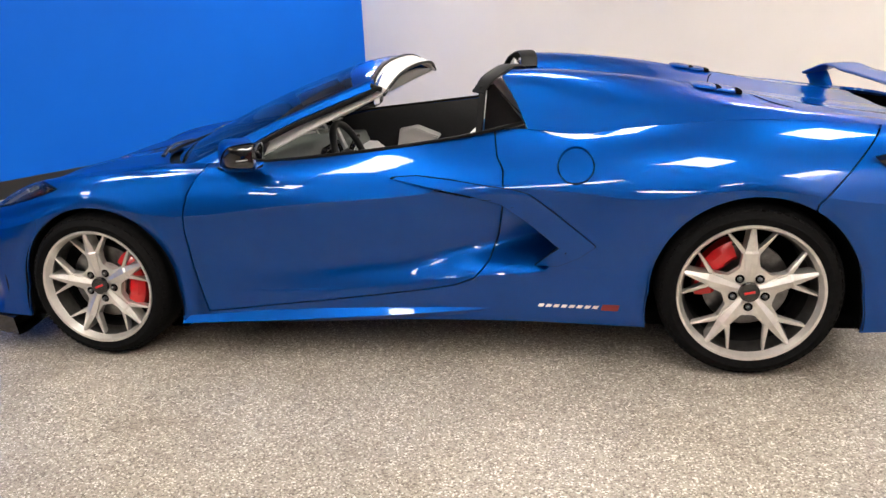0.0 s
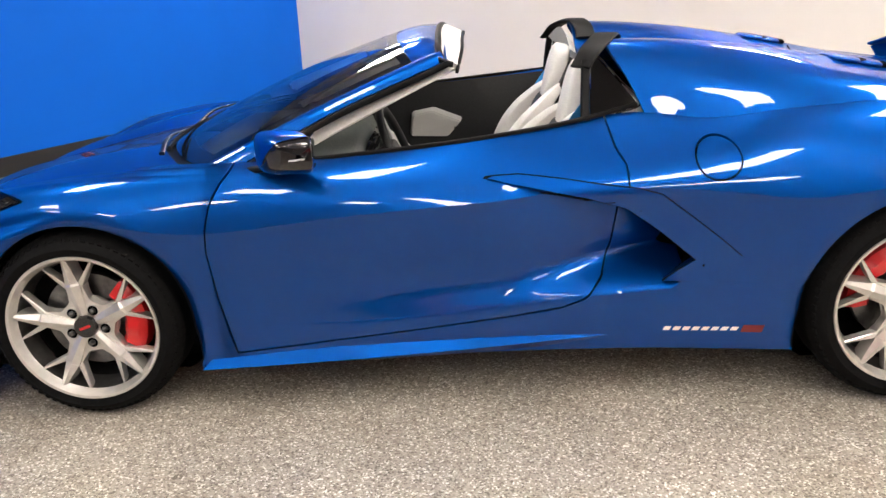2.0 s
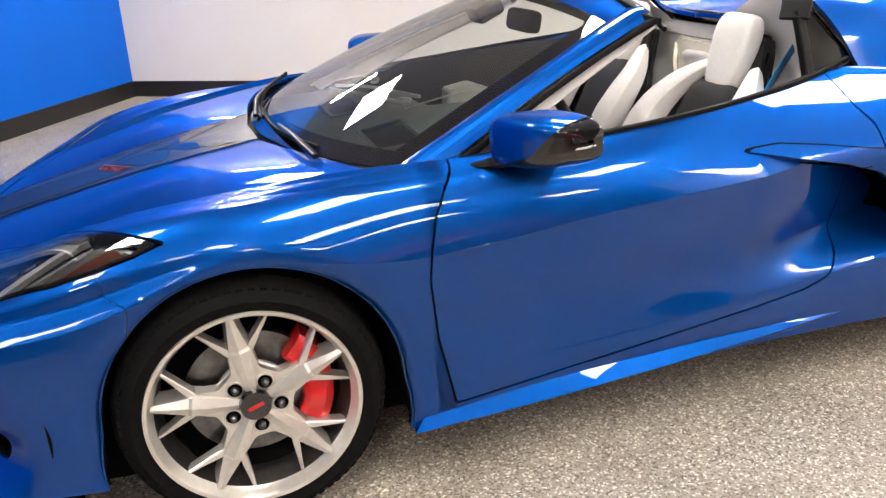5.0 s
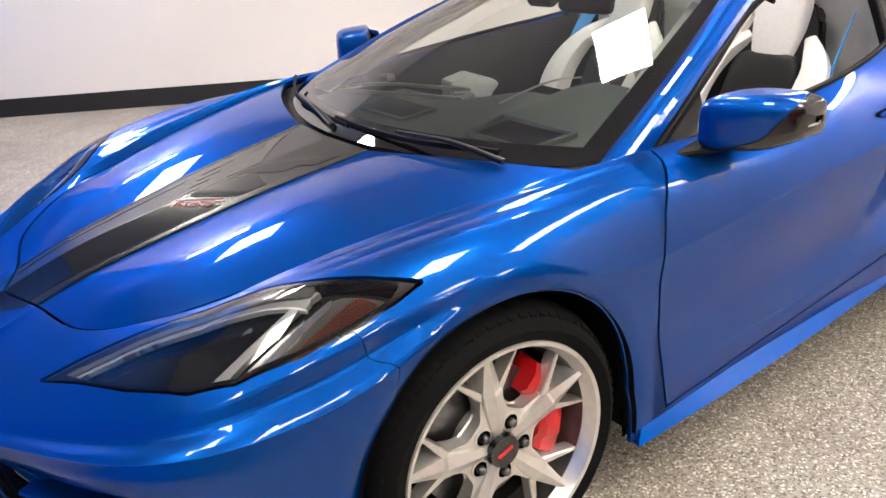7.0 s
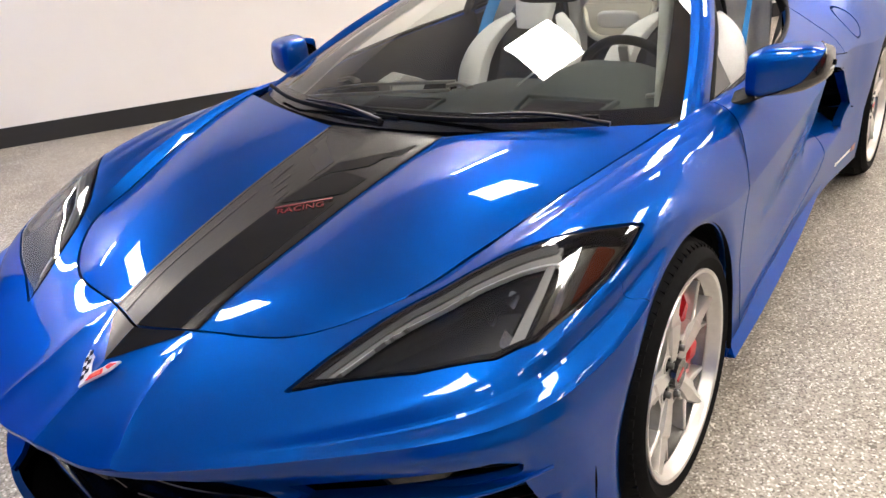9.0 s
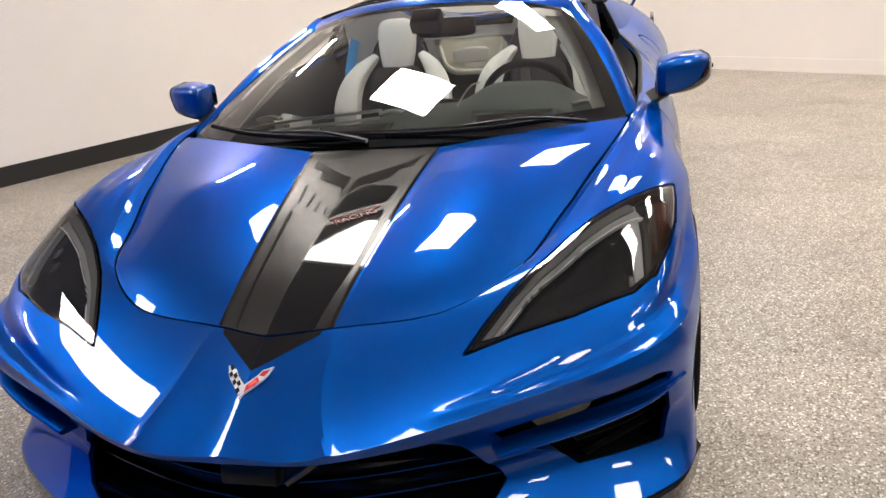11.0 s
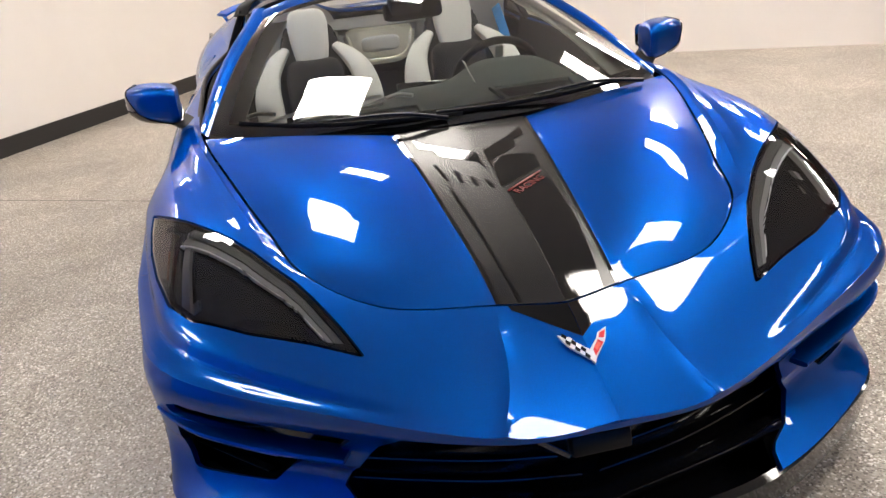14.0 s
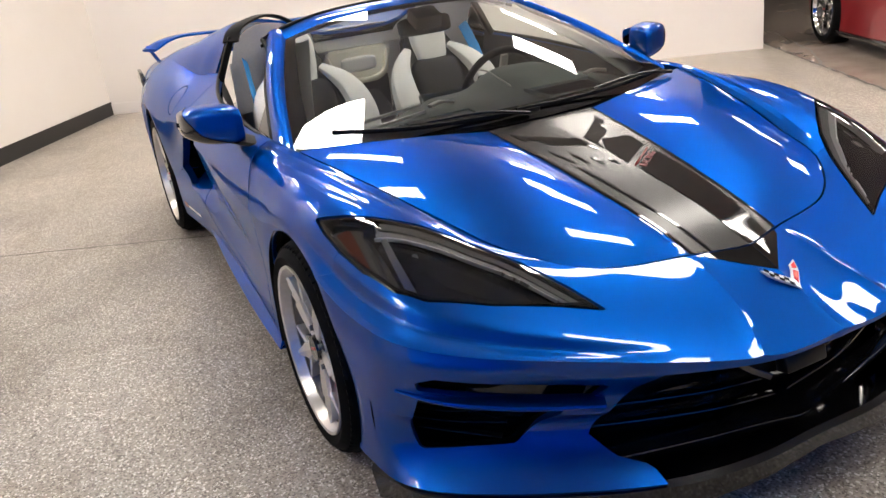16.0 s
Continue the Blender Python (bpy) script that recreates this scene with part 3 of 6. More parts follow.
def hollow(g):
    """Press the channel that leads back into the side intake into the skin."""
    g = g.copy()
    x, z = g[..., 0], g[..., 2]
    ledge = np.interp(x, [1.1, 1.33, 1.526, 1.722, 1.93], [0.336, 0.358, 0.376, 0.395, 0.413])
    rise = np.clip((z - ledge) / 0.12, 0, 1)
    rise = rise * rise * (3 - 2 * rise)
    deep = 0.20 * np.clip((x - 1.38) / 0.62, 0, 1.05) ** 1.35
    within = np.clip(0.5 - sdf(CHANNEL)(g[..., [0, 2]].reshape(-1, 2)).reshape(x.shape) * SIGN / 0.008, 0, 1)
    g[..., 1] -= deep * rise * within
    return g


SIGN = 1.0 if sdf(CHANNEL)(np.array([[1.7, 0.55]]))[0] < 0 else -1.0
SKIN = np.vstack([UPPER.reshape(-1, 3), LOWER.reshape(-1, 3)])
SKIN = SKIN[(SKIN[:, 0] > 1.25) & (SKIN[:, 0] < 2.3) & (SKIN[:, 2] > 0.36) & (SKIN[:, 2] < 0.92)]


def lipped(g):
    """The skin drawn in a little towards the wheel openings."""
    g = g.copy()
    for cx, cz, r in ((0.013, 0.327, 0.357), (2.732, 0.343, 0.385)):
        d = np.hypot(g[..., 0] - cx, g[..., 2] - cz) - r
        k = np.clip(1 - np.maximum(d, 0) / 0.060, 0, 1)
        side = np.clip((g[..., 1] - 0.60) / 0.15, 0, 1)
        g[..., 1] -= 0.016 * k ** 2 * side * (g[..., 2] > 0.2)
    return g


def ridged(g):
    """A fine ridge and a shallow valley on the fender beside the hood's edge."""
    nu, nv = g.shape[:2]
    st, v = np.arange(nu) / (nu - 1) * 15, np.arange(nv) / (nv - 1)
    a = np.clip((st - 3.4) / 1.0, 0, 1) * np.clip((6.6 - st) / 0.8, 0, 1)
    b = np.interp(v, [0.0, 0.045, 0.075, 0.145, 0.215, 0.32, 0.48], [0.0, 0.003, 0.0095, 0.0005, -0.001, -0.006, 0.0])
    g = g.copy()
    g[..., 2] += a[:, None] * b[None]
    return g


PLAIN_U = lipped(hollow(UPPER))
UPPER, LOWER = ridged(PLAIN_U), lipped(hollow(LOWER))

car = empty("sports_car")
tagged(car, "open-top metallic blue mid-engine sports car, black hood stripe", "car")

DOOR = [(0.585, 0.984), (0.53, 0.829), (0.505, 0.799), (0.472, 0.739), (0.453, 0.662), (0.446, 0.582), (0.463, 0.421), (0.505, 0.222), (0.685, 0.24), (1.085, 0.284), (1.257, 0.305), (1.429, 0.328), (1.585, 0.354), (1.665, 0.384), (1.721, 0.444), (1.757, 0.538), (1.775, 0.664), (1.791, 0.754), (1.787, 0.82), (1.759, 0.864), (1.743, 0.929), (1.73, 0.994)]


def arch(cx, cz, r, flare):
    a = np.linspace(-0.95, math.pi + 0.95, 60)
    rr = r + flare * np.clip(-(np.sin(a)), 0, 1)
    return np.stack([cx + rr * np.cos(a), cz + rr * np.sin(a)], axis=1)


ARCH_F, ARCH_R = arch(0.013, 0.327, 0.357, 0.10), arch(2.732, 0.343, 0.385, 0.10)
FASCIA_TOP = [(-2.158, -0.052), (-0.531, -0.052), (-0.531, 0.47), (-0.45, 0.70), (-0.34, 0.85), (-0.302, 0.883), (-0.273, 0.919), (-0.232, 0.946), (-0.15, 1.149), (-2.158, 1.149)]
LAMP = [(-0.772, 0.44), (-0.692, 0.475), (-0.594, 0.525), (-0.54, 0.556), (-0.436, 0.632), (-0.373, 0.692), (-0.31, 0.76), (-0.266, 0.806), (-0.205, 0.852), (-0.148, 0.886), (-0.208, 0.889), (-0.298, 0.884), (-0.40, 0.867), (-0.51, 0.835), (-0.578, 0.785), (-0.655, 0.665), (-0.715, 0.54)]
LAMP_IN = [(-0.735, 0.467), (-0.594, 0.537), (-0.54, 0.568), (-0.436, 0.645), (-0.373, 0.705), (-0.31, 0.772), (-0.262, 0.818), (-0.19, 0.872), (-0.215, 0.881), (-0.298, 0.876), (-0.40, 0.858), (-0.505, 0.826), (-0.568, 0.777), (-0.645, 0.66), (-0.705, 0.54)]
LAMP_EDGE = [(-0.735, 0.467), (-0.594, 0.537), (-0.54, 0.568), (-0.436, 0.645), (-0.373, 0.705), (-0.31, 0.772)]


def beside(line, d0, d1, ends=(1.0, 1.0)):
    """A strip that runs beside a line, from d0 to d1 off it, scaled towards either end."""
    near, far = [], []
    for k, p in enumerate(line):
        a, b = Vector(line[max(k - 1, 0)]), Vector(line[min(k + 1, len(line) - 1)])
        t = (b - a).normalized()
        n = Vector((-t.y, t.x))
        f = ends[0] + (ends[1] - ends[0]) * k / (len(line) - 1)
        near.append(tuple(Vector(p) + n * d0 * f))
        far.append(tuple(Vector(p) + n * d1 * f))
    return near + far[::-1]


LAMP_BAND = beside(LAMP_EDGE, 0.000, 0.024, (0.55, 1.15))
GUIDE_A = beside(LAMP_EDGE, 0.025, 0.041, (0.5, 1.15))
GUIDE_LINE = beside(LAMP_EDGE, 0.0425, 0.047, (0.5, 1.15))
GUIDE_B = [(-0.318, 0.777), (-0.308, 0.788), (-0.42, 0.803), (-0.52, 0.808), (-0.552, 0.789), (-0.425, 0.787)]
SHELF = [(-0.70, 0.53), (-0.60, 0.60), (-0.50, 0.70), (-0.46, 0.775), (-0.55, 0.775), (-0.60, 0.72), (-0.655, 0.64)]
LEDGE = [(-0.708, 0.556), (-0.652, 0.660), (-0.583, 0.765), (-0.566, 0.757), (-0.632, 0.650), (-0.684, 0.548)]
CORNER = [(-0.285, 0.812), (-0.205, 0.868), (-0.298, 0.874), (-0.40, 0.856), (-0.505, 0.824), (-0.53, 0.812), (-0.42, 0.810)]
GUIDE_C = [(-0.294, 0.81), (-0.31, 0.823), (-0.436, 0.836), (-0.478, 0.828), (-0.405, 0.82)]
AMBER_P = [(-0.258, 0.836), (-0.231, 0.865), (-0.373, 0.859), (-0.42, 0.846), (-0.331, 0.841)]
FENDER_X = [(-1, -2), (0.52, -2), (0.52, 2), (-1, 2)]
REAR_X = [(0.45, -2), (5, -2), (5, 2), (0.45, 2)]
GRILLE = [(-0.104, 0.472), (0.402, 0.463), (0.439, 0.429), (0.52, 0.295), (0.486, 0.252), (0.423, 0.23), (0.392, 0.086), (-0.104, 0.086)]
SLOT = [(0.492, 0.440), (0.60, 0.462), (0.838, 0.503), (0.868, 0.484), (0.862, 0.461), (0.530, 0.390)]
DUCT = [(0.554, 0.388), (0.857, 0.44), (0.864, 0.350), (0.850, 0.268), (0.664, 0.284)]
SCOOP = [(1.988, 0.565), (2.005, 0.568), (2.05, 0.54), (2.045, 0.50), (2.0, 0.466), (1.988, 0.475)]
BLADE = [(1.335, 0.797), (1.37, 0.8005), (1.45, 0.803), (1.587, 0.787), (1.74, 0.764), (1.82, 0.754), (1.89, 0.734), (1.986, 0.661), (2.085, 0.582), (2.145, 0.53), (2.081, 0.479), (1.998, 0.443), (1.908, 0.443), (2.006, 0.517), (1.892, 0.614), (1.783, 0.692), (1.652, 0.732), (1.495, 0.765)]
FUEL = [(2.068 + 0.068 * math.cos(a), 0.833 + 0.060 * math.sin(a)) for a in np.linspace(0, 2 * math.pi, 40)[:-1]]
FRONT_ONLY = [(-2, -2), (-0.05, -2), (-0.05, 2), (-2, 2)]
TAIL_X = [(2.93, -2), (2.93, 0.70), (3.16, 0.94), (3.4, 1.2), (5, 1.2), (5, -2)]


INNER_U, INNER_L = pushed(PLAIN_U, 0.028), pushed(LOWER, 0.028)
bxs, bzs = np.linspace(1.325, 2.17, 104), np.linspace(0.43, 0.83, 56)


def skin_at(x, z):
    k = np.exp(-((SKIN[:, 0] - x) ** 2 + (SKIN[:, 2] - z) ** 2) / (2 * 0.012 ** 2))
    return float((SKIN[:, 1] * k).sum() / max(k.sum(), 1e-9))


BLADE_G = np.array([[(x, skin_at(x, z) + 0.009, z) for z in bzs] for x in bxs])
LAMP_G = UPPER[:150]
for s in (1, -1):
    panel("front_bumper", [UPPER, LOWER], [inside(FASCIA_TOP, TOP, 0.0005), outside(LAMP, TOP, GAP), outside(ARCH_F, SIDE), outside(GRILLE, FRONT), outside(SLOT, FRONT), outside(DUCT, FRONT)], BLUE, car, s)
    panel("front_fender", [UPPER, LOWER], [inside(FENDER_X, SIDE), outside(FASCIA_TOP, TOP, 0.0005), outside(LAMP, TOP, GAP), outside(DOOR, SIDE, GAP), outside(ARCH_F, SIDE)], BLUE, car, s)
    panel("door", [UPPER, LOWER], [inside(DOOR, SIDE, GAP)], BLUE, car, s)
    quarter = panel("rear_quarter", [UPPER, LOWER], [inside(REAR_X, SIDE), outside(DOOR, SIDE, GAP), outside(ARCH_R, SIDE), outside(SCOOP, SIDE), outside(FUEL, SIDE, GAP), outside(TAIL_X, SIDE, GAP)], BLUE, car, s)
    panel("rear_bumper", [UPPER, LOWER], [inside(TAIL_X, SIDE, GAP), outside(ARCH_R, SIDE)], BLUE, car, s)
    panel("fuel_door", [UPPER, LOWER], [inside(FUEL, SIDE, GAP)], BLUE, quarter, s)
    panel("blade_seam", [BLADE_G - np.array([0, 0.0055, 0])], [inside(BLADE, SIDE, -0.0028)], DARK, quarter, s, "dark seam round the blade", 0.0)
    panel("scoop_blade", [BLADE_G], [inside(BLADE, SIDE)], BLUE, quarter, s, "boomerang-shaped blue blade round the side air intake", 0.035)
    # Black backing under the skin, so that gaps look deep in shade.
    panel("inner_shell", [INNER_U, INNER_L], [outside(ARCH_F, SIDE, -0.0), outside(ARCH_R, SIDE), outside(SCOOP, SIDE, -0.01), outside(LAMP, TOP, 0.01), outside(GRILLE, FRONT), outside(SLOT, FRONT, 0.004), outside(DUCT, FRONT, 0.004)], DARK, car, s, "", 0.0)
    # Black plate that stands in for the shade inside the side intake.
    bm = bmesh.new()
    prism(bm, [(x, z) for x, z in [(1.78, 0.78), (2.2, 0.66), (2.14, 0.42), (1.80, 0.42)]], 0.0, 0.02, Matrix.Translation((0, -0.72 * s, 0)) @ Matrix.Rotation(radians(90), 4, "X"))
    part("intake_shade", bm, DARK, quarter)
    # headlamp
    lamp = panel("headlight", [LAMP_G], [inside(LAMP, TOP, GAP)], LENS, car, s, "clear swept-back headlamp over a black bowl", 0.0)
    panel("bowl", [pushed(LAMP_G, 0.035)], [inside(LAMP, TOP, -0.004)], BOWL, lamp, s, "", 0.0)
    panel("border", [pushed(LAMP_G, 0.002)], [inside(LAMP, TOP, GAP), outside(LAMP_IN, TOP)], BLACK, lamp, s, "", 0.03)
    panel("reflector_band", [pushed(LAMP_G, 0.010)], [inside(LAMP_BAND, TOP)], SMOKE, lamp, s, "smoked grey band along the lamp's edge", 0.012)
    panel("light_guide", [pushed(LAMP_G, 0.014)], [inside(GUIDE_A, TOP)], GUIDE, lamp, s, "pale grey light guide", 0.012)
    panel("light_line", [pushed(LAMP_G, 0.012)], [inside(GUIDE_LINE, TOP)], DRL, lamp, s, "thin white light line", 0.010)
    panel("corner_reflector", [pushed(LAMP_G, 0.024)], [inside(CORNER, TOP)], TAUPE, lamp, s, "smoked taupe corner reflector", 0.008)
    panel("light_tube", [pushed(LAMP_G, 0.014)], [inside(GUIDE_B, TOP)], GUIDE, lamp, s, "pale grey light tube", 0.014)
    panel("light_guide", [pushed(LAMP_G, 0.019)], [inside(GUIDE_C, TOP)], CHROME, lamp, s, "bright inner strip", 0.01)
    panel("side_marker", [pushed(LAMP_G, 0.018)], [inside(AMBER_P, TOP)], AMBER, lamp, s, "amber side marker", 0.01)
    panel("shelf", [pushed(LAMP_G, 0.030)], [inside(SHELF, TOP)], REFLECTOR, lamp, s, "smoked grey reflector shelf", 0.004)
    panel("ledge", [pushed(LAMP_G, 0.022)], [inside(LEDGE, TOP)], BLACK, lamp, s, "gloss black ledge", 0.010)
    for fx, fw in ((-0.43, 0.735), (-0.475, 0.715), (-0.505, 0.762)):
        facet = [(fx, fw), (fx - 0.03, fw + 0.004), (fx - 0.036, fw + 0.026), (fx - 0.008, fw + 0.024)]
        panel("facet", [pushed(LAMP_G, 0.024)], [inside(facet, TOP)], CHROME, lamp, s, "small chrome facet", 0.006)
    for k in range(4):
        fx = -0.30 - 0.028 * k
        rib = [(fx, 0.838 + 0.004 * k), (fx + 0.008, 0.838 + 0.004 * k), (fx - 0.022, 0.868), (fx - 0.030, 0.868)]
        panel("rib", [pushed(LAMP_G, 0.022)], [inside(rib, TOP)], CHROME, lamp, s, "chrome rib", 0.008)
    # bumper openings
    # Black sheets added behind the bumper openings as their shade.
    panel("duct_shade", [pushed(LOWER[:170], 0.085)], [inside([(0.44, 0.36), (0.46, 0.50), (0.93, 0.55), (0.95, 0.30), (0.93, 0.16), (0.60, 0.18)], FRONT), inside(FRONT_ONLY, SIDE)], DARK, car, s, "", 0.0)
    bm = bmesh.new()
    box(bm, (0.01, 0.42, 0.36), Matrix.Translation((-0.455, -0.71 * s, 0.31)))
    part("duct_shade_plate", bm, DARK, car)
    for k in range(5):
        bm = bmesh.new()
        z = 0.282 + 0.028 * k
        sweep(bm, [lr(p, s) for p in [(-0.66 + 0.01 * k, 0.675 - 0.022 * k, z), (-0.575, 0.763, z + 0.008), (-0.49, 0.845, z + 0.015)]], 0.02, 0.005, 10)
        part("duct_slat", bm, SATINBLACK, car)
    bm = bmesh.new()
    sweep(bm, [lr(p, s) for p in [(-0.84, 0.504, 0.399), (-0.746, 0.69, 0.421), (-0.65, 0.826, 0.441), (-0.575, 0.886, 0.448)]], 0.062, 0.017, 24, (0, 0, 1), (0.9, 1.0, 1.0, 0.5))
    part("duct_blade", bm, BLUE, car, "blue blade across the bumper duct")
    # sill blade
    top = [(0.43, 0.912, 0.216), (0.76, 0.905, 0.236), (1.2, 0.895, 0.248), (1.74, 0.888, 0.262)]
    out = [(0.385, 0.948, 0.172), (0.76, 0.945, 0.192), (1.27, 0.925, 0.220), (1.77, 0.893, 0.252)]
    low = [(0.40, 0.90, 0.160), (0.76, 0.90, 0.170), (1.27, 0.89, 0.19), (1.76, 0.88, 0.225)]
    panel("sill_blade", [loft([top, out], 40, 6), loft([out, low], 40, 4)], [], BLUE, car, s, "", 0.02)
    # wheel-arch liners
    for cx, cz, r, nm in ((0.013, 0.327, 0.361, "front_arch_liner"), (2.732, 0.343, 0.389, "rear_arch_liner")):
        aa = np.linspace(-0.33, math.pi + 0.33, 50)
        rr = r + 0.10 * np.clip(-np.sin(aa), 0, 1)
        prof = [0.935, 0.80, 0.56]
        g = np.stack([np.stack([cx + rr * np.cos(aa), np.full(50, w), cz + rr * np.sin(aa)], axis=1) for w in prof], axis=1)
        panel(nm, [g], [], MATTE, car, s, "", 0.0)
        bm = bmesh.new()
        prism(bm, [(cx + r * 1.05 * math.cos(a), cz + r * 1.05 * math.sin(a)) for a in np.linspace(0, 2 * math.pi, 40)[:-1]], 0, 0.01, Matrix.Translation((0, -0.57 * s, 0)) @ Matrix.Rotation(radians(90), 4, "X"))
        part(nm, bm, DARK, car)


# hood: feature lines from the middle ridge out to the seam, stations from nose to cowl
HOOD_0 = [(-0.774, 0, 0.613), (-0.604, 0, 0.673), (-0.405, 0, 0.719), (-0.163, 0, 0.766), (0.115, 0, 0.814)]
HOOD_1 = [(-0.723, 0.144, 0.612), (-0.583, 0.155, 0.661), (-0.394, 0.17, 0.705), (-0.163, 0.188, 0.757), (0.13, 0.214, 0.812)]
HOOD_2 = [(-0.665, 0.376, 0.632), (-0.531, 0.387, 0.691), (-0.362, 0.408, 0.738), (-0.142, 0.439, 0.791), (0.195, 0.49, 0.837)]
HOOD_3 = [(-0.51, 0.536, 0.675), (-0.415, 0.57, 0.697), (-0.289, 0.61, 0.723), (-0.089, 0.672, 0.768), (0.34, 0.772, 0.833)]


def eased(line):
    """A line with most of its waviness along x taken out."""
    p = np.array(line)
    q = np.stack([p[:, 0], np.polyval(np.polyfit(p[:, 0], p[:, 1], 2), p[:, 0]), np.polyval(np.polyfit(p[:, 0], p[:, 2], 2), p[:, 0])], axis=1)
    return p * 0.25 + q * 0.75


HOOD_1, HOOD_2, HOOD_3 = eased(HOOD_1), eased(HOOD_2), eased(HOOD_3)
HOOD_A = loft([HOOD_0, HOOD_1], 110, 14)
HOOD_B = loft([HOOD_1, HOOD_2, HOOD_3], 110, 40)
seam = UPPER[:, 0]
nose_w, side_x = seam[:200], seam[60:230]


def to_seam(g, across):
    """Draw the hood's front edge, and its side edge, onto the seam."""
    g = g.copy()
    n, m = g.shape[:2]
    o = np.argsort(nose_w[:, 1])
    r = g[0].copy()
    r[:, 0], r[:, 2] = np.interp(r[:, 1], nose_w[o, 1], nose_w[o, 0]), np.interp(r[:, 1], nose_w[o, 1], nose_w[o, 2])
    k = np.clip(1 - np.arange(n) / 30, 0, 1) ** 2
    g += k[:, None, None] * (r - g[0])[None] + np.array([0.0070, 0, 0]) * k[:, None, None]
    if across:
        c = g[:, -1].copy()
        c[:, 1], c[:, 2] = np.interp(c[:, 0], side_x[:, 0], side_x[:, 1]), np.interp(c[:, 0], side_x[:, 0], side_x[:, 2])
        d = c - g[:, -1] - np.array([0, 0.0070, 0])
        d[:3] *= np.array([0.0, 0.3, 0.7])[:, None]
        g += d[:, None] * (np.linspace(0, 1, m) ** 2.2)[None, :, None]
    return g


HOOD_A, HOOD_B = to_seam(HOOD_A, False), to_seam(HOOD_B, True)


def both_sides(name, grids, material, label="", lip=0.012, lift=0.0, parent=None, cuts=()):
    hv, hf = [], []
    for s in (1, -1):
        for g in grids:
            v, f = (g + np.array([0, 0, lift])).reshape(-1, 3), grid_faces(*g.shape[:2])
            for c in cuts:
                v, f = clip(v, f, c)
            off = len(hv)
            hv += [tuple(p) for p in v * np.array([1, s, 1])]
            hf += [tuple(i + off for i in (fc if s > 0 else fc[::-1])) for fc in f]
    return shell(name, hv, hf, material, parent or car, 1, label, lip)


hood = both_sides("hood", [HOOD_A, HOOD_B], BLUE)
STRIPE_IN = [(-1.003, -0.104), (-1.003, 0.136), (-0.723, 0.14), (-0.583, 0.148), (-0.394, 0.164), (-0.163, 0.182), (0.257, 0.214), (0.257, -0.104)]
both_sides("stripe", [HOOD_A], STRIPE, "satin black carbon-look stripe", 0.0, 0.0015, hood, [inside(STRIPE_IN, TOP)])
# gloss black figures on the satin stripe
BROW = [(0.065, 0.164), (-0.005, 0.157), (-0.029, 0.12), (-0.078, 0.11), (-0.102, 0.082), (-0.143, 0.024), (-0.194, 0.009), (-0.087, 0.009), (-0.065, 0.038), (0.023, 0.135)]
BAR = [(-0.195, -0.011), (-0.157, -0.035), (-0.128, -0.05), (-0.139, -0.146), (-0.218, -0.136), (-0.313, 0.0)]
FIELD = [(-0.363, -0.006), (-0.262, -0.14), (-0.50, -0.132), (-0.738, -0.098), (-0.764, 0.0)]
LINE = [(-0.267, 0.131), (-0.271, 0.121), (-0.733, 0.087), (-0.727, 0.095)]
DASHES = [[(x0, w0), (x0 - 0.003, w0 - 0.010), (x1, w1 - 0.010), (x1 + 0.006, w1)] for x0, w0, x1, w1 in ((-0.117, 0.141, -0.222, 0.127), (-0.173, 0.097, -0.248, 0.094), (-0.22, 0.064, -0.28, 0.062), (-0.257, 0.030, -0.305, 0.026))]


def finer(g, ku, kv):
    """The grid with ku and kv times as many rows and columns."""
    nu, nv = g.shape[:2]
    u, v = np.linspace(0, nu - 1, (nu - 1) * ku + 1), np.linspace(0, nv - 1, (nv - 1) * kv + 1)
    a = np.stack([np.interp(u, np.arange(nu), c) for c in g.reshape(nu, -1).T], axis=1).reshape(len(u), nv, 3).transpose(1, 0, 2)
    return np.stack([np.interp(v, np.arange(nv), c) for c in a.reshape(nv, -1).T], axis=1).reshape(len(v), len(u), 3).transpose(1, 0, 2)


STRIPE_G = finer(HOOD_A, 2, 6) + np.array([0, 0, 0.0027])


def figure(name, outline, side, label=""):
    """A film figure on one half of the stripe (side 1: the half with negative y)."""
    poly = [(x, abs(w)) for x, w in outline]
    lo, hi = np.min(poly, axis=0) - 0.03, np.max(poly, axis=0) + 0.03
    rows_ = (STRIPE_G[:, :, 0].max(1) > lo[0]) & (STRIPE_G[:, :, 0].min(1) < hi[0])
    return panel(name, [STRIPE_G[rows_]], [inside(poly, TOP)], GLOSSFILM, hood, side, label, 0.0008)


for side in (1, -1):
    figure("stripe_brow", BROW, side, "gloss black slanted figure")
    edge = [(-0.76, 0.128), (-0.583, 0.139), (-0.394, 0.155), (-0.163, 0.173), (0.12, 0.196), (0.12, 0.205), (-0.163, 0.181), (-0.394, 0.163), (-0.583, 0.147), (-0.76, 0.136)]
    figure("stripe_edge", edge, side, "gloss black stripe edge")
figure("stripe_bar", BAR, 1, "gloss black bar")
figure("stripe_field", FIELD, 1, "gloss black field below the wording")
figure("stripe_line", LINE, -1, "thin gloss black line")
for outline in DASHES:
    figure("stripe_dash", outline, -1, "short gloss black dash")
# the stripe's tip on the bumper
TIP = [(-0.767, -0.104), (-0.768, 0), (-0.726, 0.12), (-0.746, 0.117), (-0.859, 0), (-0.859, -0.104)]
nose = pushed(UPPER[:60], -0.0012)
both_sides("stripe_tip", [nose], GLOSSFILM, "black stripe tip", 0.0, 0.0, car, [inside(TIP, TOP, 0.001)])


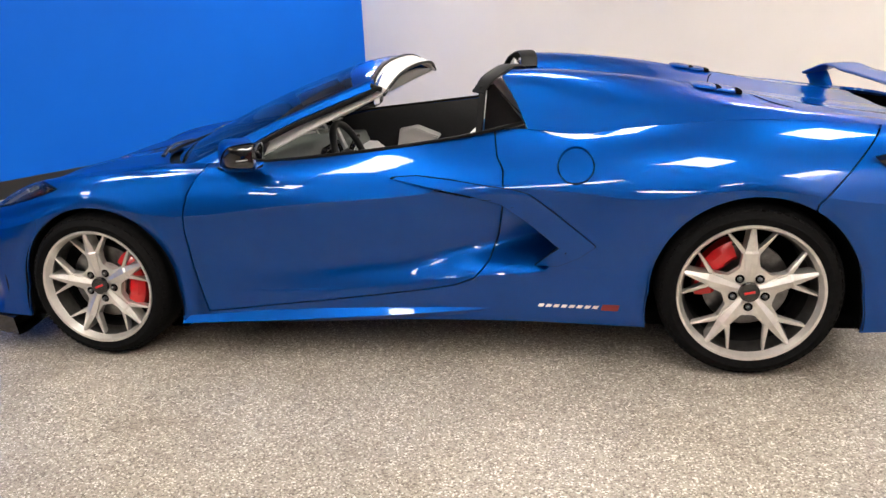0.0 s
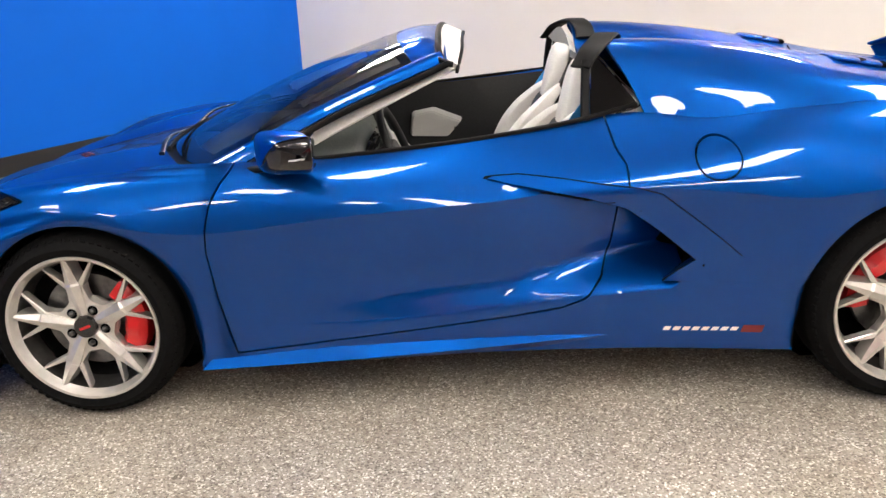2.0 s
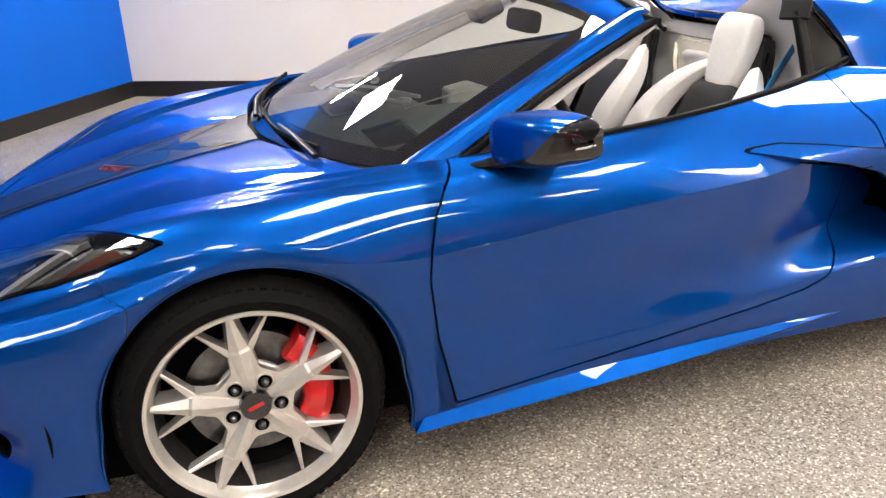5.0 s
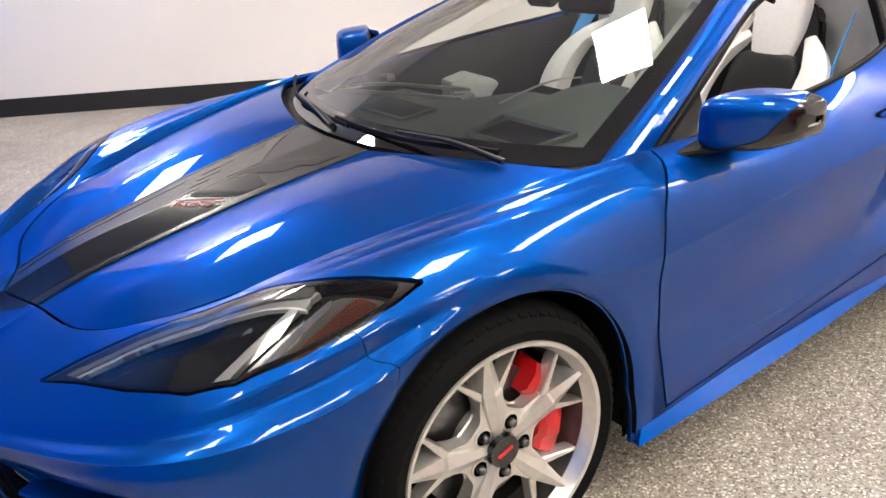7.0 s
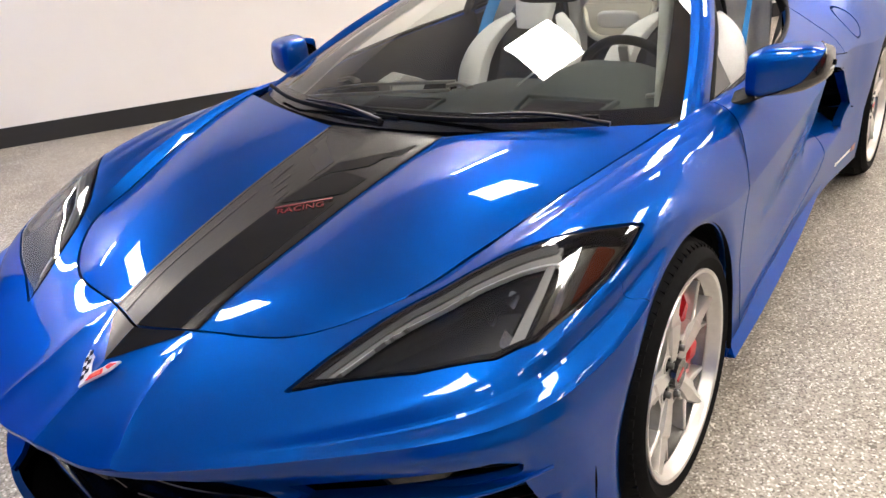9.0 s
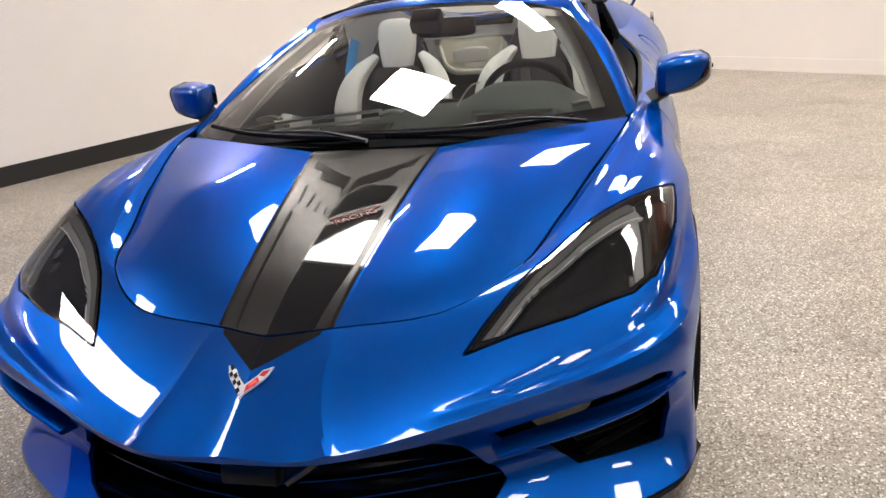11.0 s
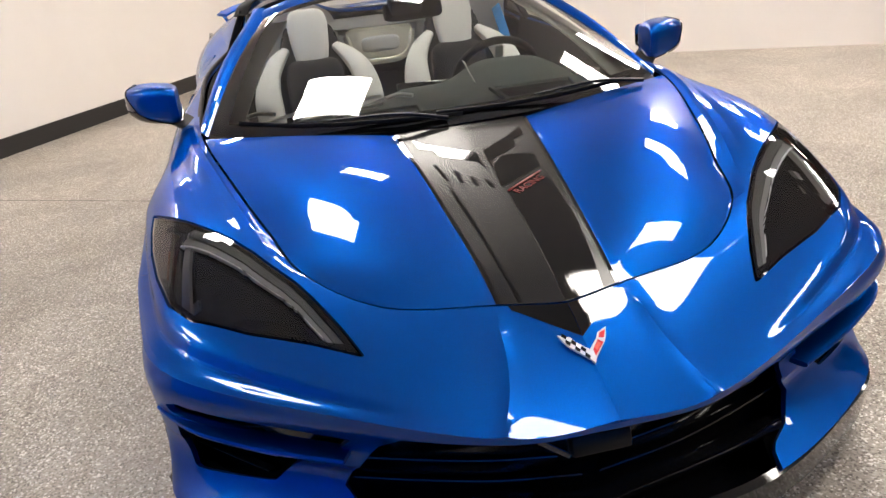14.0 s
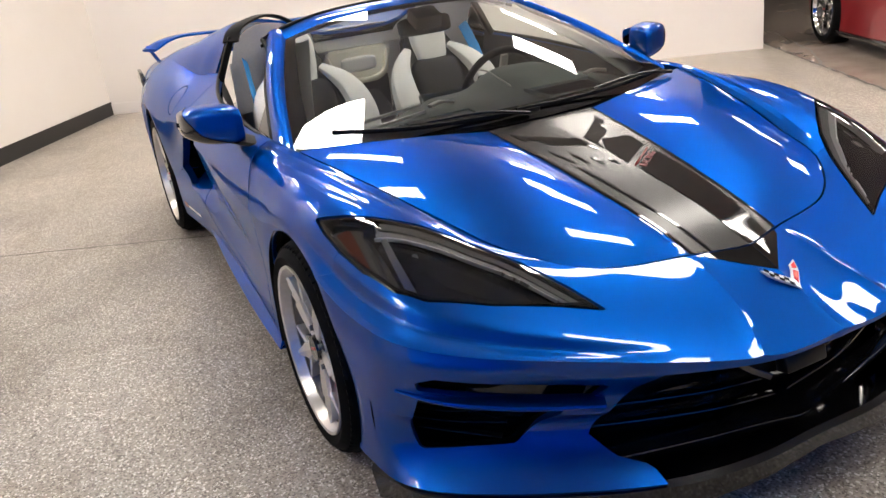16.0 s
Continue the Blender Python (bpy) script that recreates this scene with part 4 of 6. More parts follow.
def hood_at(x, w):
    best = min((g.reshape(-1, 3) for g in (HOOD_A, HOOD_B)), key=lambda p: ((p[:, :2] - (x, abs(w))) ** 2).sum(1).min())
    return float(best[((best[:, :2] - (x, abs(w))) ** 2).sum(1).argmin(), 2])


# red wording on the stripe, read from the front of the car
def letters(text, size, m, material, name, parent, label=""):
    cu = bpy.data.curves.new(name, "FONT")
    cu.body, cu.size, cu.extrude = text, size, 0.0006
    cu.align_x, cu.align_y = "CENTER", "CENTER"
    tmp = new(name, cu)
    me = bpy.data.meshes.new_from_object(tmp.evaluated_get(bpy.context.evaluated_depsgraph_get()))
    bpy.data.objects.remove(tmp)
    me.materials.clear()
    me.materials.append(material)
    ob = new(name, me)
    ob.parent = parent
    ob.matrix_basis = m
    if label:
        ob["label"] = label
    return ob


def on_hood(x, y, angle, lift):
    """A frame on the hood at (x, y), its x axis turned by angle in plan and its z axis along the surface's normal."""
    d = 0.02
    tx = Vector((2 * d, 0, hood_at(x + d, y) - hood_at(x - d, y)))
    ty = Vector((0, 2 * d, hood_at(x, y + d) - hood_at(x, y - d)))
    n = tx.cross(ty).normalized()
    a = Vector((math.cos(radians(angle)), math.sin(radians(angle)), 0))
    a = (a - n * a.dot(n)).normalized()
    b = n.cross(a)
    return Matrix.Translation(Vector((x, y, hood_at(x, y))) + n * lift) @ Matrix((a, b, n)).transposed().to_4x4()


letters("RACING", 0.032, on_hood(-0.312, -0.073, -52, 0.0045), REDINK, "wording", hood, "dark red lettering")
bm = bmesh.new()
box(bm, (0.145, 0.006, 0.001), on_hood(-0.292, -0.066, -52, 0.0045))
part("wording_bar", bm, REDINK, hood)

# rear deck with two nacelles
DX = [1.76, 2.0, 2.3, 2.65, 3.0, 3.4]
DECK = [list(zip(DX, [0] * 6, [1.06, 1.05, 1.04, 1.025, 0.975, 0.92])),
        list(zip(DX, [0.22] * 6, [1.08, 1.07, 1.055, 1.03, 0.98, 0.925])),
        list(zip(DX, [0.36] * 6, [1.145, 1.135, 1.105, 1.05, 0.985, 0.925])),
        list(zip(DX, [0.47] * 6, [1.172, 1.162, 1.13, 1.065, 0.992, 0.93])),
        [(1.765, 0.575, 1.148), (2.0, 0.59, 1.135), (2.3, 0.605, 1.102), (2.65, 0.62, 1.047), (3.0, 0.62, 0.99), (3.4, 0.61, 0.927)],
        [(1.822, 0.640, 1.055), (2.04, 0.674, 1.044), (2.32, 0.696, 1.052), (2.68, 0.706, 1.028), (3.05, 0.692, 0.983), (3.42, 0.662, 0.928)],
        [(1.872, 0.684, 0.948), (2.08, 0.732, 0.93), (2.34, 0.762, 0.979), (2.72, 0.772, 0.989), (3.1, 0.75, 0.962), (3.45, 0.70, 0.925)]]
DECK_G = loft(DECK, 70, 60)
tail = UPPER[UPPER[:, 0, 0] > 1.85][:, 0]
tail = tail[: int(np.argmax(tail[:, 0])) + 1]
dw = np.interp(DECK_G[:, -1, 0], tail[:, 0], tail[:, 1]) - DECK_G[:, -1, 1] + 0.004
dz = np.interp(DECK_G[:, -1, 0], tail[:, 0], tail[:, 2]) - DECK_G[:, -1, 2] - 0.001
fade = np.linspace(0, 1, 60) ** 5
DECK_G[..., 1] += dw[:, None] * fade
DECK_G[..., 2] += dz[:, None] * fade
for s in (1, -1):
    panel("rear_deck", [DECK_G], [], BLUE, car, s)

# windscreen, pillars
WS_LOW = [(0.13, 0, 0.818), (0.16, 0.26, 0.82), (0.26, 0.54, 0.823), (0.41, 0.765, 0.826)]
WS_TOP = [(1.02, 0, 1.185), (1.03, 0.2, 1.178), (1.06, 0.38, 1.158), (1.11, 0.535, 1.115)]
WS_MID = [(0.555, 0, 1.022), (0.58, 0.24, 1.018), (0.645, 0.475, 1.003), (0.765, 0.665, 0.98)]


def even(line, n):
    """A line across the car as even powers of the width."""
    p = np.array(line)
    A = np.stack([np.ones(len(p)), p[:, 1] ** 2, p[:, 1] ** 4], axis=1)
    w = np.linspace(0, p[-1, 1], n)
    B = np.stack([np.ones(n), w ** 2, w ** 4], axis=1)
    cx, cz = np.linalg.lstsq(A, p[:, 0], rcond=None)[0], np.linalg.lstsq(A, p[:, 2], rcond=None)[0]
    return np.stack([B @ cx, w, B @ cz], axis=1)


WS = loft([even(WS_LOW, 30), even(WS_MID, 30), even(WS_TOP, 30)], 30, 24)
for s in (1, -1):
    panel("windscreen", [WS], [], GLASS, car, s, "clear windscreen glass", 0.0)
PILLAR = loft([[(0.41, 0.765, 0.826), (0.765, 0.665, 0.98), (1.11, 0.535, 1.115), (1.19, 0.52, 1.15)], [(0.45, 0.79, 0.838), (0.80, 0.695, 0.998), (1.14, 0.57, 1.13), (1.21, 0.56, 1.15)], [(0.525, 0.802, 0.823), (0.85, 0.71, 0.983), (1.175, 0.597, 1.105), (1.22, 0.59, 1.12)]], 40, 8)
HEADER = loft([[(1.02, 0, 1.185), (1.03, 0.2, 1.178), (1.06, 0.38, 1.158), (1.11, 0.535, 1.115)], [(1.12, 0, 1.205), (1.125, 0.2, 1.2), (1.14, 0.38, 1.18), (1.17, 0.55, 1.135)], [(1.22, 0, 1.195), (1.22, 0.2, 1.19), (1.22, 0.4, 1.172), (1.23, 0.58, 1.125)]], 30, 10)
for s in (1, -1):
    panel("windscreen_pillar", [PILLAR], [], BLUE, car, s)
    panel("windscreen_header", [HEADER], [], BLUE, car, s)

# windscreen surround, cowl and wipers
for s in (1, -1):
    panel("screen_border", [pushed(WS[:, :3], 0.003), pushed(WS[-3:, 2:], 0.003), pushed(WS[:, -2:], 0.003)], [], BLACK, car, s, "black printed glass border", 0.0)
    inner = [(p[0] + 0.02, p[1] - 0.03, p[2] - 0.02) for p in [(0.41, 0.765, 0.826), (0.765, 0.665, 0.98), (1.11, 0.535, 1.115), (1.2, 0.52, 1.13)]]
    outer = [(0.665, 0.755, 0.825), (0.935, 0.672, 0.953), (1.225, 0.572, 1.082), (1.255, 0.565, 1.095)]
    panel("pillar_trim", [loft([inner, outer], 30, 5)], [], PALE, car, s, "pale grey inner pillar trim", 0.006)
    face = [[(0.44, 0.745, 0.812), (0.79, 0.645, 0.965), (1.12, 0.520, 1.098)], [(0.45, 0.708, 0.800), (0.77, 0.606, 0.958), (1.11, 0.482, 1.094)], [(0.46, 0.672, 0.795), (0.75, 0.572, 0.960), (1.10, 0.445, 1.100)]]
    panel("pillar_cover", [loft(face, 30, 8)], [], PALE, car, s, "pale grey inner pillar cover", 0.006)
    bm = bmesh.new()
    sweep(bm, [lr(p, s) for p in [(0.545, 0.80, 0.815), (0.87, 0.706, 0.975), (1.19, 0.597, 1.098), (1.236, 0.594, 1.118)]], 0.018, 0.022, 24)
    part("pillar_seal", bm, MATTE, car, "black rubber window seal")
    bm = bmesh.new()
    sweep(bm, [lr(p, s) for p in [(0.58, 0.802, 0.834), (0.9, 0.808, 0.861), (1.35, 0.795, 0.903), (1.7, 0.715, 0.945), (1.85, 0.664, 0.972)]], 0.016, 0.014, 30)
    part("belt_moulding", bm, MATTE, car, "gloss black belt moulding")
    COWL = loft([[(0.10, 0, 0.796), (0.10, 0.21, 0.795), (0.12, 0.48, 0.812), (0.20, 0.75, 0.82)], [(0.15, 0, 0.795), (0.16, 0.24, 0.795), (0.23, 0.51, 0.803), (0.32, 0.755, 0.812)], [(0.16, 0, 0.826), (0.19, 0.26, 0.828), (0.29, 0.54, 0.83), (0.43, 0.762, 0.833)]], 24, 8)
    panel("cowl", [COWL], [], MATTE, car, s, "black plastic cowl", 0.0)
for pts, arm in (([(0.253, -0.608, 0.862), (0.193, -0.343, 0.85), (0.173, -0.083, 0.847), (0.178, 0.062, 0.849)], [(0.238, -0.645, 0.85), (0.208, -0.499, 0.872), (0.19, -0.26, 0.862)]),
                 ([(0.168, -0.021, 0.839), (0.183, 0.208, 0.845), (0.238, 0.468, 0.856), (0.328, 0.655, 0.872)], [(0.148, 0.031, 0.836), (0.163, 0.156, 0.862), (0.213, 0.374, 0.865)])):
    bm = bmesh.new()
    sweep(bm, pts, 0.010, 0.014, 24)
    blade = part("wiper", bm, MATTE, car, "black wiper blade")
    bm = bmesh.new()
    sweep(bm, arm, 0.014, 0.009, 16, (0, 0, 1), (1.4, 1, 0.7))
    part("wiper_arm", bm, SATINBLACK, blade)
# header trim: black rear lip and pale lining
for s in (1, -1):
    panel("header_lining", [loft([[(1.200, 0, 1.204), (1.200, 0.2, 1.199), (1.203, 0.39, 1.181), (1.212, 0.55, 1.138)], [(1.272, 0, 1.172), (1.272, 0.2, 1.168), (1.272, 0.4, 1.150), (1.274, 0.565, 1.103)]], 20, 4)], [], PALE, car, s, "pale header lining", 0.02)
    bm = bmesh.new()
    sweep(bm, [lr(p, s) for p in [(1.190, 0, 1.201), (1.190, 0.2, 1.197), (1.195, 0.39, 1.178), (1.205, 0.55, 1.138), (1.215, 0.585, 1.122), (1.25, 0.59, 1.112)]], 0.024, 0.020, 30)
    part("header_corner_seal", bm, MATTE, car, "black header corner seal")
bm = bmesh.new()
sweep(bm, [(1.262, -0.60, 1.090), (1.278, -0.42, 1.141), (1.278, -0.2, 1.160), (1.278, 0, 1.164), (1.278, 0.2, 1.160), (1.278, 0.42, 1.141), (1.262, 0.60, 1.090)], 0.012, 0.014, 60)
part("header_seal", bm, MATTE, car, "black rubber header seal")

# underbody, splitter, grille
bm = bmesh.new()
box(bm, (3.7, 1.5, 0.06), Matrix.Translation((1.35, 0, 0.17)))
part("underbody", bm, DARK, car)
SPL_T = [(-0.987, 0, 0.214), (-0.982, 0.209, 0.209), (-0.925, 0.418, 0.202), (-0.80, 0.637, 0.198), (-0.632, 0.855, 0.192), (-0.43, 0.932, 0.183)]
SPL_O = [(x - 0.016, w * 1.012, z - 0.010) for x, w, z in SPL_T]
SPL_D = [(x - 0.012, w * 1.0, max(z - 0.050 - 0.06 * w, 0.085)) for x, w, z in SPL_T]
SPL_I = [(-0.45, 0, 0.145), (-0.45, 0.209, 0.139), (-0.45, 0.413, 0.123), (-0.45, 0.575, 0.10), (-0.44, 0.784, 0.09), (-0.43, 0.888, 0.085)]
both_sides("splitter", [loft([SPL_T, SPL_O], 40, 5), loft([SPL_O, SPL_D], 40, 4), loft([SPL_D, SPL_I], 40, 4)], GRILLEBLACK, "black front splitter", 0.0)
GR = [[(-0.835, 0, 0.482), (-0.825, 0.261, 0.472), (-0.741, 0.543, 0.472), (-0.60, 0.72, 0.46)], [(-0.814, 0, 0.354), (-0.803, 0.261, 0.354), (-0.709, 0.564, 0.354), (-0.58, 0.72, 0.35)], [(-0.856, 0, 0.13), (-0.846, 0.261, 0.13), (-0.709, 0.543, 0.11), (-0.58, 0.72, 0.11)]]
grille = both_sides("grille", [loft(GR, 40, 20)], GRILLEBLACK, "gloss black front grille", 0.0)
LIP_T = [(-0.850, 0, 0.478), (-0.840, 0.24, 0.468), (-0.775, 0.46, 0.466)]
LIP_D = [(-0.832, 0, 0.400), (-0.822, 0.24, 0.396), (-0.750, 0.48, 0.396)]
both_sides("grille_lip", [loft([LIP_T, LIP_D], 30, 6)], BLACK, "gloss black lip above the grille opening", 0.0, 0.0, grille)
for sg in (1, -1):
    bm = bmesh.new()
    sweep(bm, [(-0.845, 0.17 * sg, 0.415), (-0.868, 0.11 * sg, 0.355), (-0.885, 0.05 * sg, 0.315)], 0.012, 0.022, 12)
    part("grille_strut", bm, BLACK, grille)
for k in range(2):
    # stepped slats, added to catch glossy streaks, that dip towards the middle
    z0 = 0.275 + 0.045 * k
    for sg in (1, -1):
        bm = bmesh.new()
        sweep(bm, [(-0.862 + 0.010 * k, 0.02 * sg, z0 - 0.022), (-0.852 + 0.010 * k, 0.20 * sg, z0), (-0.800 + 0.010 * k, 0.38 * sg, z0 + 0.012), (-0.752 + 0.010 * k, 0.50 * sg, z0 + 0.016)], 0.030, 0.011, 24)
        part("grille_streak_slat", bm, GRILLEBLACK, grille, "added gloss black slat that catches streaks of light")
for zz, xx in ((0.222, -0.925),):
    bm = bmesh.new()
    sweep(bm, [(xx + 0.11, -0.49, zz + 0.012), (xx + 0.052, -0.25, zz + 0.006), (xx + 0.012, -0.05, zz + 0.001), (xx, 0, zz), (xx + 0.012, 0.05, zz + 0.001), (xx + 0.052, 0.25, zz + 0.006), (xx + 0.11, 0.49, zz + 0.012)], 0.05, 0.02, 40)
    part("grille_bar", bm, BLACK, grille)
bm = bmesh.new()
box(bm, (0.04, 0.13, 0.045), Matrix.Translation((-0.93, 0.0, 0.375)) @ Matrix.Rotation(radians(12), 4, "Y"), 0.008)
part("grille_sensor", bm, SATINBLACK, grille)


def wheel(name, x, y, r, rim_r, width, side, owner, metal=ALLOY, brakes=True, spin=0.0):
    """Built with its axis along y; the outer face looks to -y on the left side."""
    m = Matrix.Translation((x, y, r)) @ Matrix.Rotation(radians(90), 4, "X")
    if side < 0:
        m = Matrix.Translation((x, -y, r)) @ Matrix.Rotation(radians(-90), 4, "X")
    h = width / 2
    hub = empty(name)
    hub.parent = owner
    bm = bmesh.new()
    pr = [(rim_r, -h + 0.01), (rim_r + 0.02, -h), (r - 0.035, -h), (r - 0.008, -h + 0.03), (r, -h + 0.06), (r, h - 0.06), (r - 0.008, h - 0.03), (r - 0.035, h), (rim_r + 0.03, h + 0.004), (rim_r + 0.004, h - 0.006), (rim_r - 0.004, h - 0.02)]
    lathe(bm, pr, m, 96)
    part("tyre", bm, RUBBER, hub, "black low-profile road tyre")
    bm = bmesh.new()
    lathe(bm, [(rim_r - 0.020, h - 0.034), (rim_r - 0.014, h - 0.024), (rim_r - 0.010, h - 0.010), (rim_r - 0.006, h - 0.003), (rim_r + 0.003, h - 0.001), (rim_r + 0.007, h - 0.012), (rim_r + 0.002, h - 0.05), (rim_r - 0.012, h - 0.05)], m, 96, True)
    part("rim", bm, metal, hub, "bright alloy rim")
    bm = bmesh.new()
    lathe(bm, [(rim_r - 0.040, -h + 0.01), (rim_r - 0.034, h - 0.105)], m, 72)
    part("barrel", bm, BARREL, hub, "inner barrel, darkened for the shade behind the spokes")
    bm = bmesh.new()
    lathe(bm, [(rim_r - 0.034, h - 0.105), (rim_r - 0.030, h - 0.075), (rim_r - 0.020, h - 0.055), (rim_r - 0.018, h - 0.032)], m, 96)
    part("rim_well", bm, WELL, hub, "inner step of the rim, its silver darkened for shade")
    bm = bmesh.new()
    for q in range(72):
        qm = m @ Matrix.Rotation(2 * math.pi * q / 72, 4, "Z")
        for zz, ln in ((h - 0.034, 0.040), (-h + 0.034, 0.040)):
            vs = [bm.verts.new(qm @ Vector(c)) for c in ((r - 0.012, -0.0105, zz - ln / 2), (r - 0.012, 0.0075, zz - ln / 2), (r - 0.030, 0.0105, zz + ln / 2), (r - 0.030, -0.0075, zz + ln / 2), (r + 0.0006, -0.0095, zz - ln / 2 * (1 if zz > 0 else 0.6)), (r + 0.0006, 0.0065, zz - ln / 2 * (1 if zz > 0 else 0.6)), (r + (-0.0165 if zz > 0 else 0.0006), 0.0095, zz + ln / 2), (r + (-0.0165 if zz > 0 else 0.0006), -0.0065, zz + ln / 2))]
            for f_ in ((4, 5, 6, 7), (0, 4, 7, 3), (1, 2, 6, 5), (3, 7, 6, 2), (0, 1, 5, 4)):
                bm.faces.new([vs[i] for i in f_])
    tagged(part("tread", bm, RUBBER, hub, "", False), "", "", "", "stuff")
    zo = h - 0.018
    e = rim_r - 0.008
    for k in range(5):
        a = math.pi / 2 + radians(spin) + k * 2 * math.pi / 5
        rot = m @ Matrix.Rotation(a, 4, "Z")
        # faceted blade: a raised middle ridge, a step where the branches leave, a tapered end
        bm = bmesh.new()
        k_ = rim_r / 0.268
        out = [(0.030 * k_, 0.011, -0.016, -0.022), (0.060 * k_, 0.015, -0.010, -0.017), (0.110 * k_, 0.0205, -0.003, -0.012), (0.156 * k_, 0.0245, 0.000, -0.010), (0.164 * k_, 0.0225, -0.004, -0.013), (0.210 * k_, 0.0150, -0.002, -0.010), (e + 0.004, 0.0065, -0.001, -0.006)]
        top = [bm.verts.new(rot @ Vector((x_, 0, zo + d))) for x_, w_, d, _ in out]
        sid = [[bm.verts.new(rot @ Vector((x_, sg * w_, zo + d))) for x_, w_, _, d in out] for sg in (1, -1)]
        bot = [[bm.verts.new(rot @ Vector((x_, sg * (w_ + 0.007), zo - 0.060))) for x_, w_, _, _ in out] for sg in (1, -1)]
        for q in range(6):
            for sd, bt in zip(sid, bot):
                bm.faces.new((top[q], top[q + 1], sd[q + 1], sd[q]))
                bm.faces.new((sd[q], sd[q + 1], bt[q + 1], bt[q]))
            bm.faces.new((bot[0][q], bot[0][q + 1], bot[1][q + 1], bot[1][q]))
        bmesh.ops.recalc_face_normals(bm, faces=bm.faces)
        part("spoke", bm, metal, hub, "", True, 10)
        for sg in (1, -1):
            bm = bmesh.new()
            t_ = [(0.140 * k_, sg * 0.018), (0.150 * k_, sg * 0.0325), (e * 0.924, sg * e * 0.382), (e * 0.937, sg * e * 0.350), (0.168 * k_, sg * 0.0275), (0.166 * k_, sg * 0.018)]
            prism(bm, t_ if sg > 0 else t_[::-1], zo - 0.052, zo - 0.017, rot)
            bmesh.ops.bevel(bm, geom=list(bm.edges), offset=0.003, segments=1, affect="EDGES")
            part("spoke_branch", bm, metal, hub, "", True, 20)
        # web that joins this spoke to the next one round the hub
        bm = bmesh.new()
        web = [(r_ * rim_r * math.cos(radians(q_)), r_ * rim_r * math.sin(radians(q_))) for r_, q_ in ((0.19, 8), (0.58, 7), (0.57, 12.5), (0.375, 19), (0.352, 26), (0.352, 46), (0.375, 53), (0.57, 59.5), (0.58, 65), (0.19, 64))]
        prism(bm, web, zo - 0.056, zo - 0.022, rot)
        bmesh.ops.bevel(bm, geom=list(bm.edges), offset=0.004, segments=1, affect="EDGES")
        part("hub_web", bm, metal, hub, "", True, 20)
    bm = bmesh.new()
    cyl(bm, 0.090, 0.080, 0.04, m @ Matrix.Translation((0, 0, zo - 0.056)), 40)
    part("hub_boss", bm, metal, hub)
    bm = bmesh.new()
    cyl(bm, 0.040, 0.037, 0.014, m @ Matrix.Translation((0, 0, zo - 0.010)), 32)
    part("centre_cap", bm, BLACK, hub, "black centre cap")
    bm = bmesh.new()
    box(bm, (0.040, 0.009, 0.002), m @ Matrix.Translation((0, 0, zo - 0.0025)) @ Matrix.Rotation(radians(spin + 12), 4, "Z"))
    part("cap_mark", bm, RED, hub, "small red mark", False)
    for k in range(5):
        a = math.pi / 2 + math.pi / 5 + radians(spin) + k * 2 * math.pi / 5
        at = m @ Matrix.Translation((0.062 * math.cos(a), 0.062 * math.sin(a), zo - 0.016))
        bm = bmesh.new()
        lathe(bm, [(0.0180, -0.02), (0.0180, -0.002), (0.0220, -0.003), (0.0230, -0.02)], at, 20, True)
        part("lug_seat", bm, metal, hub)
        # Flat black disc on the web, for the shade of the lug's recess.
        bm = bmesh.new()
        lathe(bm, [(0.0005, -0.0045), (0.0182, -0.0045)], at, 20)
        part("lug_shade", bm, DARK, hub)
        bm = bmesh.new()
        cyl(bm, 0.0105, 0.0085, 0.02, at @ Matrix.Translation((0, 0, 0.000)), 6)
        part("lug_nut", bm, STEEL, hub)
    bm = bmesh.new()
    lathe(bm, [(0.07, -0.01), (0.165, -0.01), (0.165, 0.015), (0.07, 0.015)], m @ Matrix.Translation((0, 0, 0.01)), 64, True)
    part("brake_disc", bm, STEEL, hub, "grey steel brake disc")
    bm = bmesh.new()
    lathe(bm, [(0.02, -h + 0.06), (rim_r - 0.03, -h + 0.06), (rim_r - 0.03, -h + 0.05), (0.02, -h + 0.05)], m, 40, True)
    part("dust_shield", bm, DARK, hub)
    if brakes:
        a0 = radians(10) if x < 1 else radians(150)
        arc = np.linspace(a0 - radians(40), a0 + radians(40), 15)
        if side < 0:
            arc = math.pi - arc
        bm = bmesh.new()
        rows_ = []
        for q, a in enumerate(arc):
            bulge = 0.010 if q in (3, 4, 5, 9, 10, 11) else 0.0
            prof_ = [(0.122, 0.02), (0.122, 0.056 + bulge), (0.135, 0.070 + bulge), (0.172, 0.072 + bulge), (0.196, 0.058), (0.200, 0.0), (0.122, 0.0)]
            rows_.append([bm.verts.new(m @ Vector((pr_ * math.cos(a), pr_ * math.sin(a), pz_))) for pr_, pz_ in prof_])
        for q in range(14):
            for t_ in range(7):
                n_ = (t_ + 1) % 7
                bm.faces.new((rows_[q][t_], rows_[q + 1][t_], rows_[q + 1][n_], rows_[q][n_]))
        bm.faces.new(rows_[0])
        bm.faces.new(rows_[-1][::-1])
        part("brake_caliper", bm, RED, hub, "bright red brake caliper")
    return hub


for s in (1, -1):
    wheel("front_wheel", 0.0, -0.824, 0.327, 0.253, 0.245, s, car, spin=8)
    wheel("rear_wheel", 2.722, -0.793, 0.346, 0.268, 0.300, s, car)

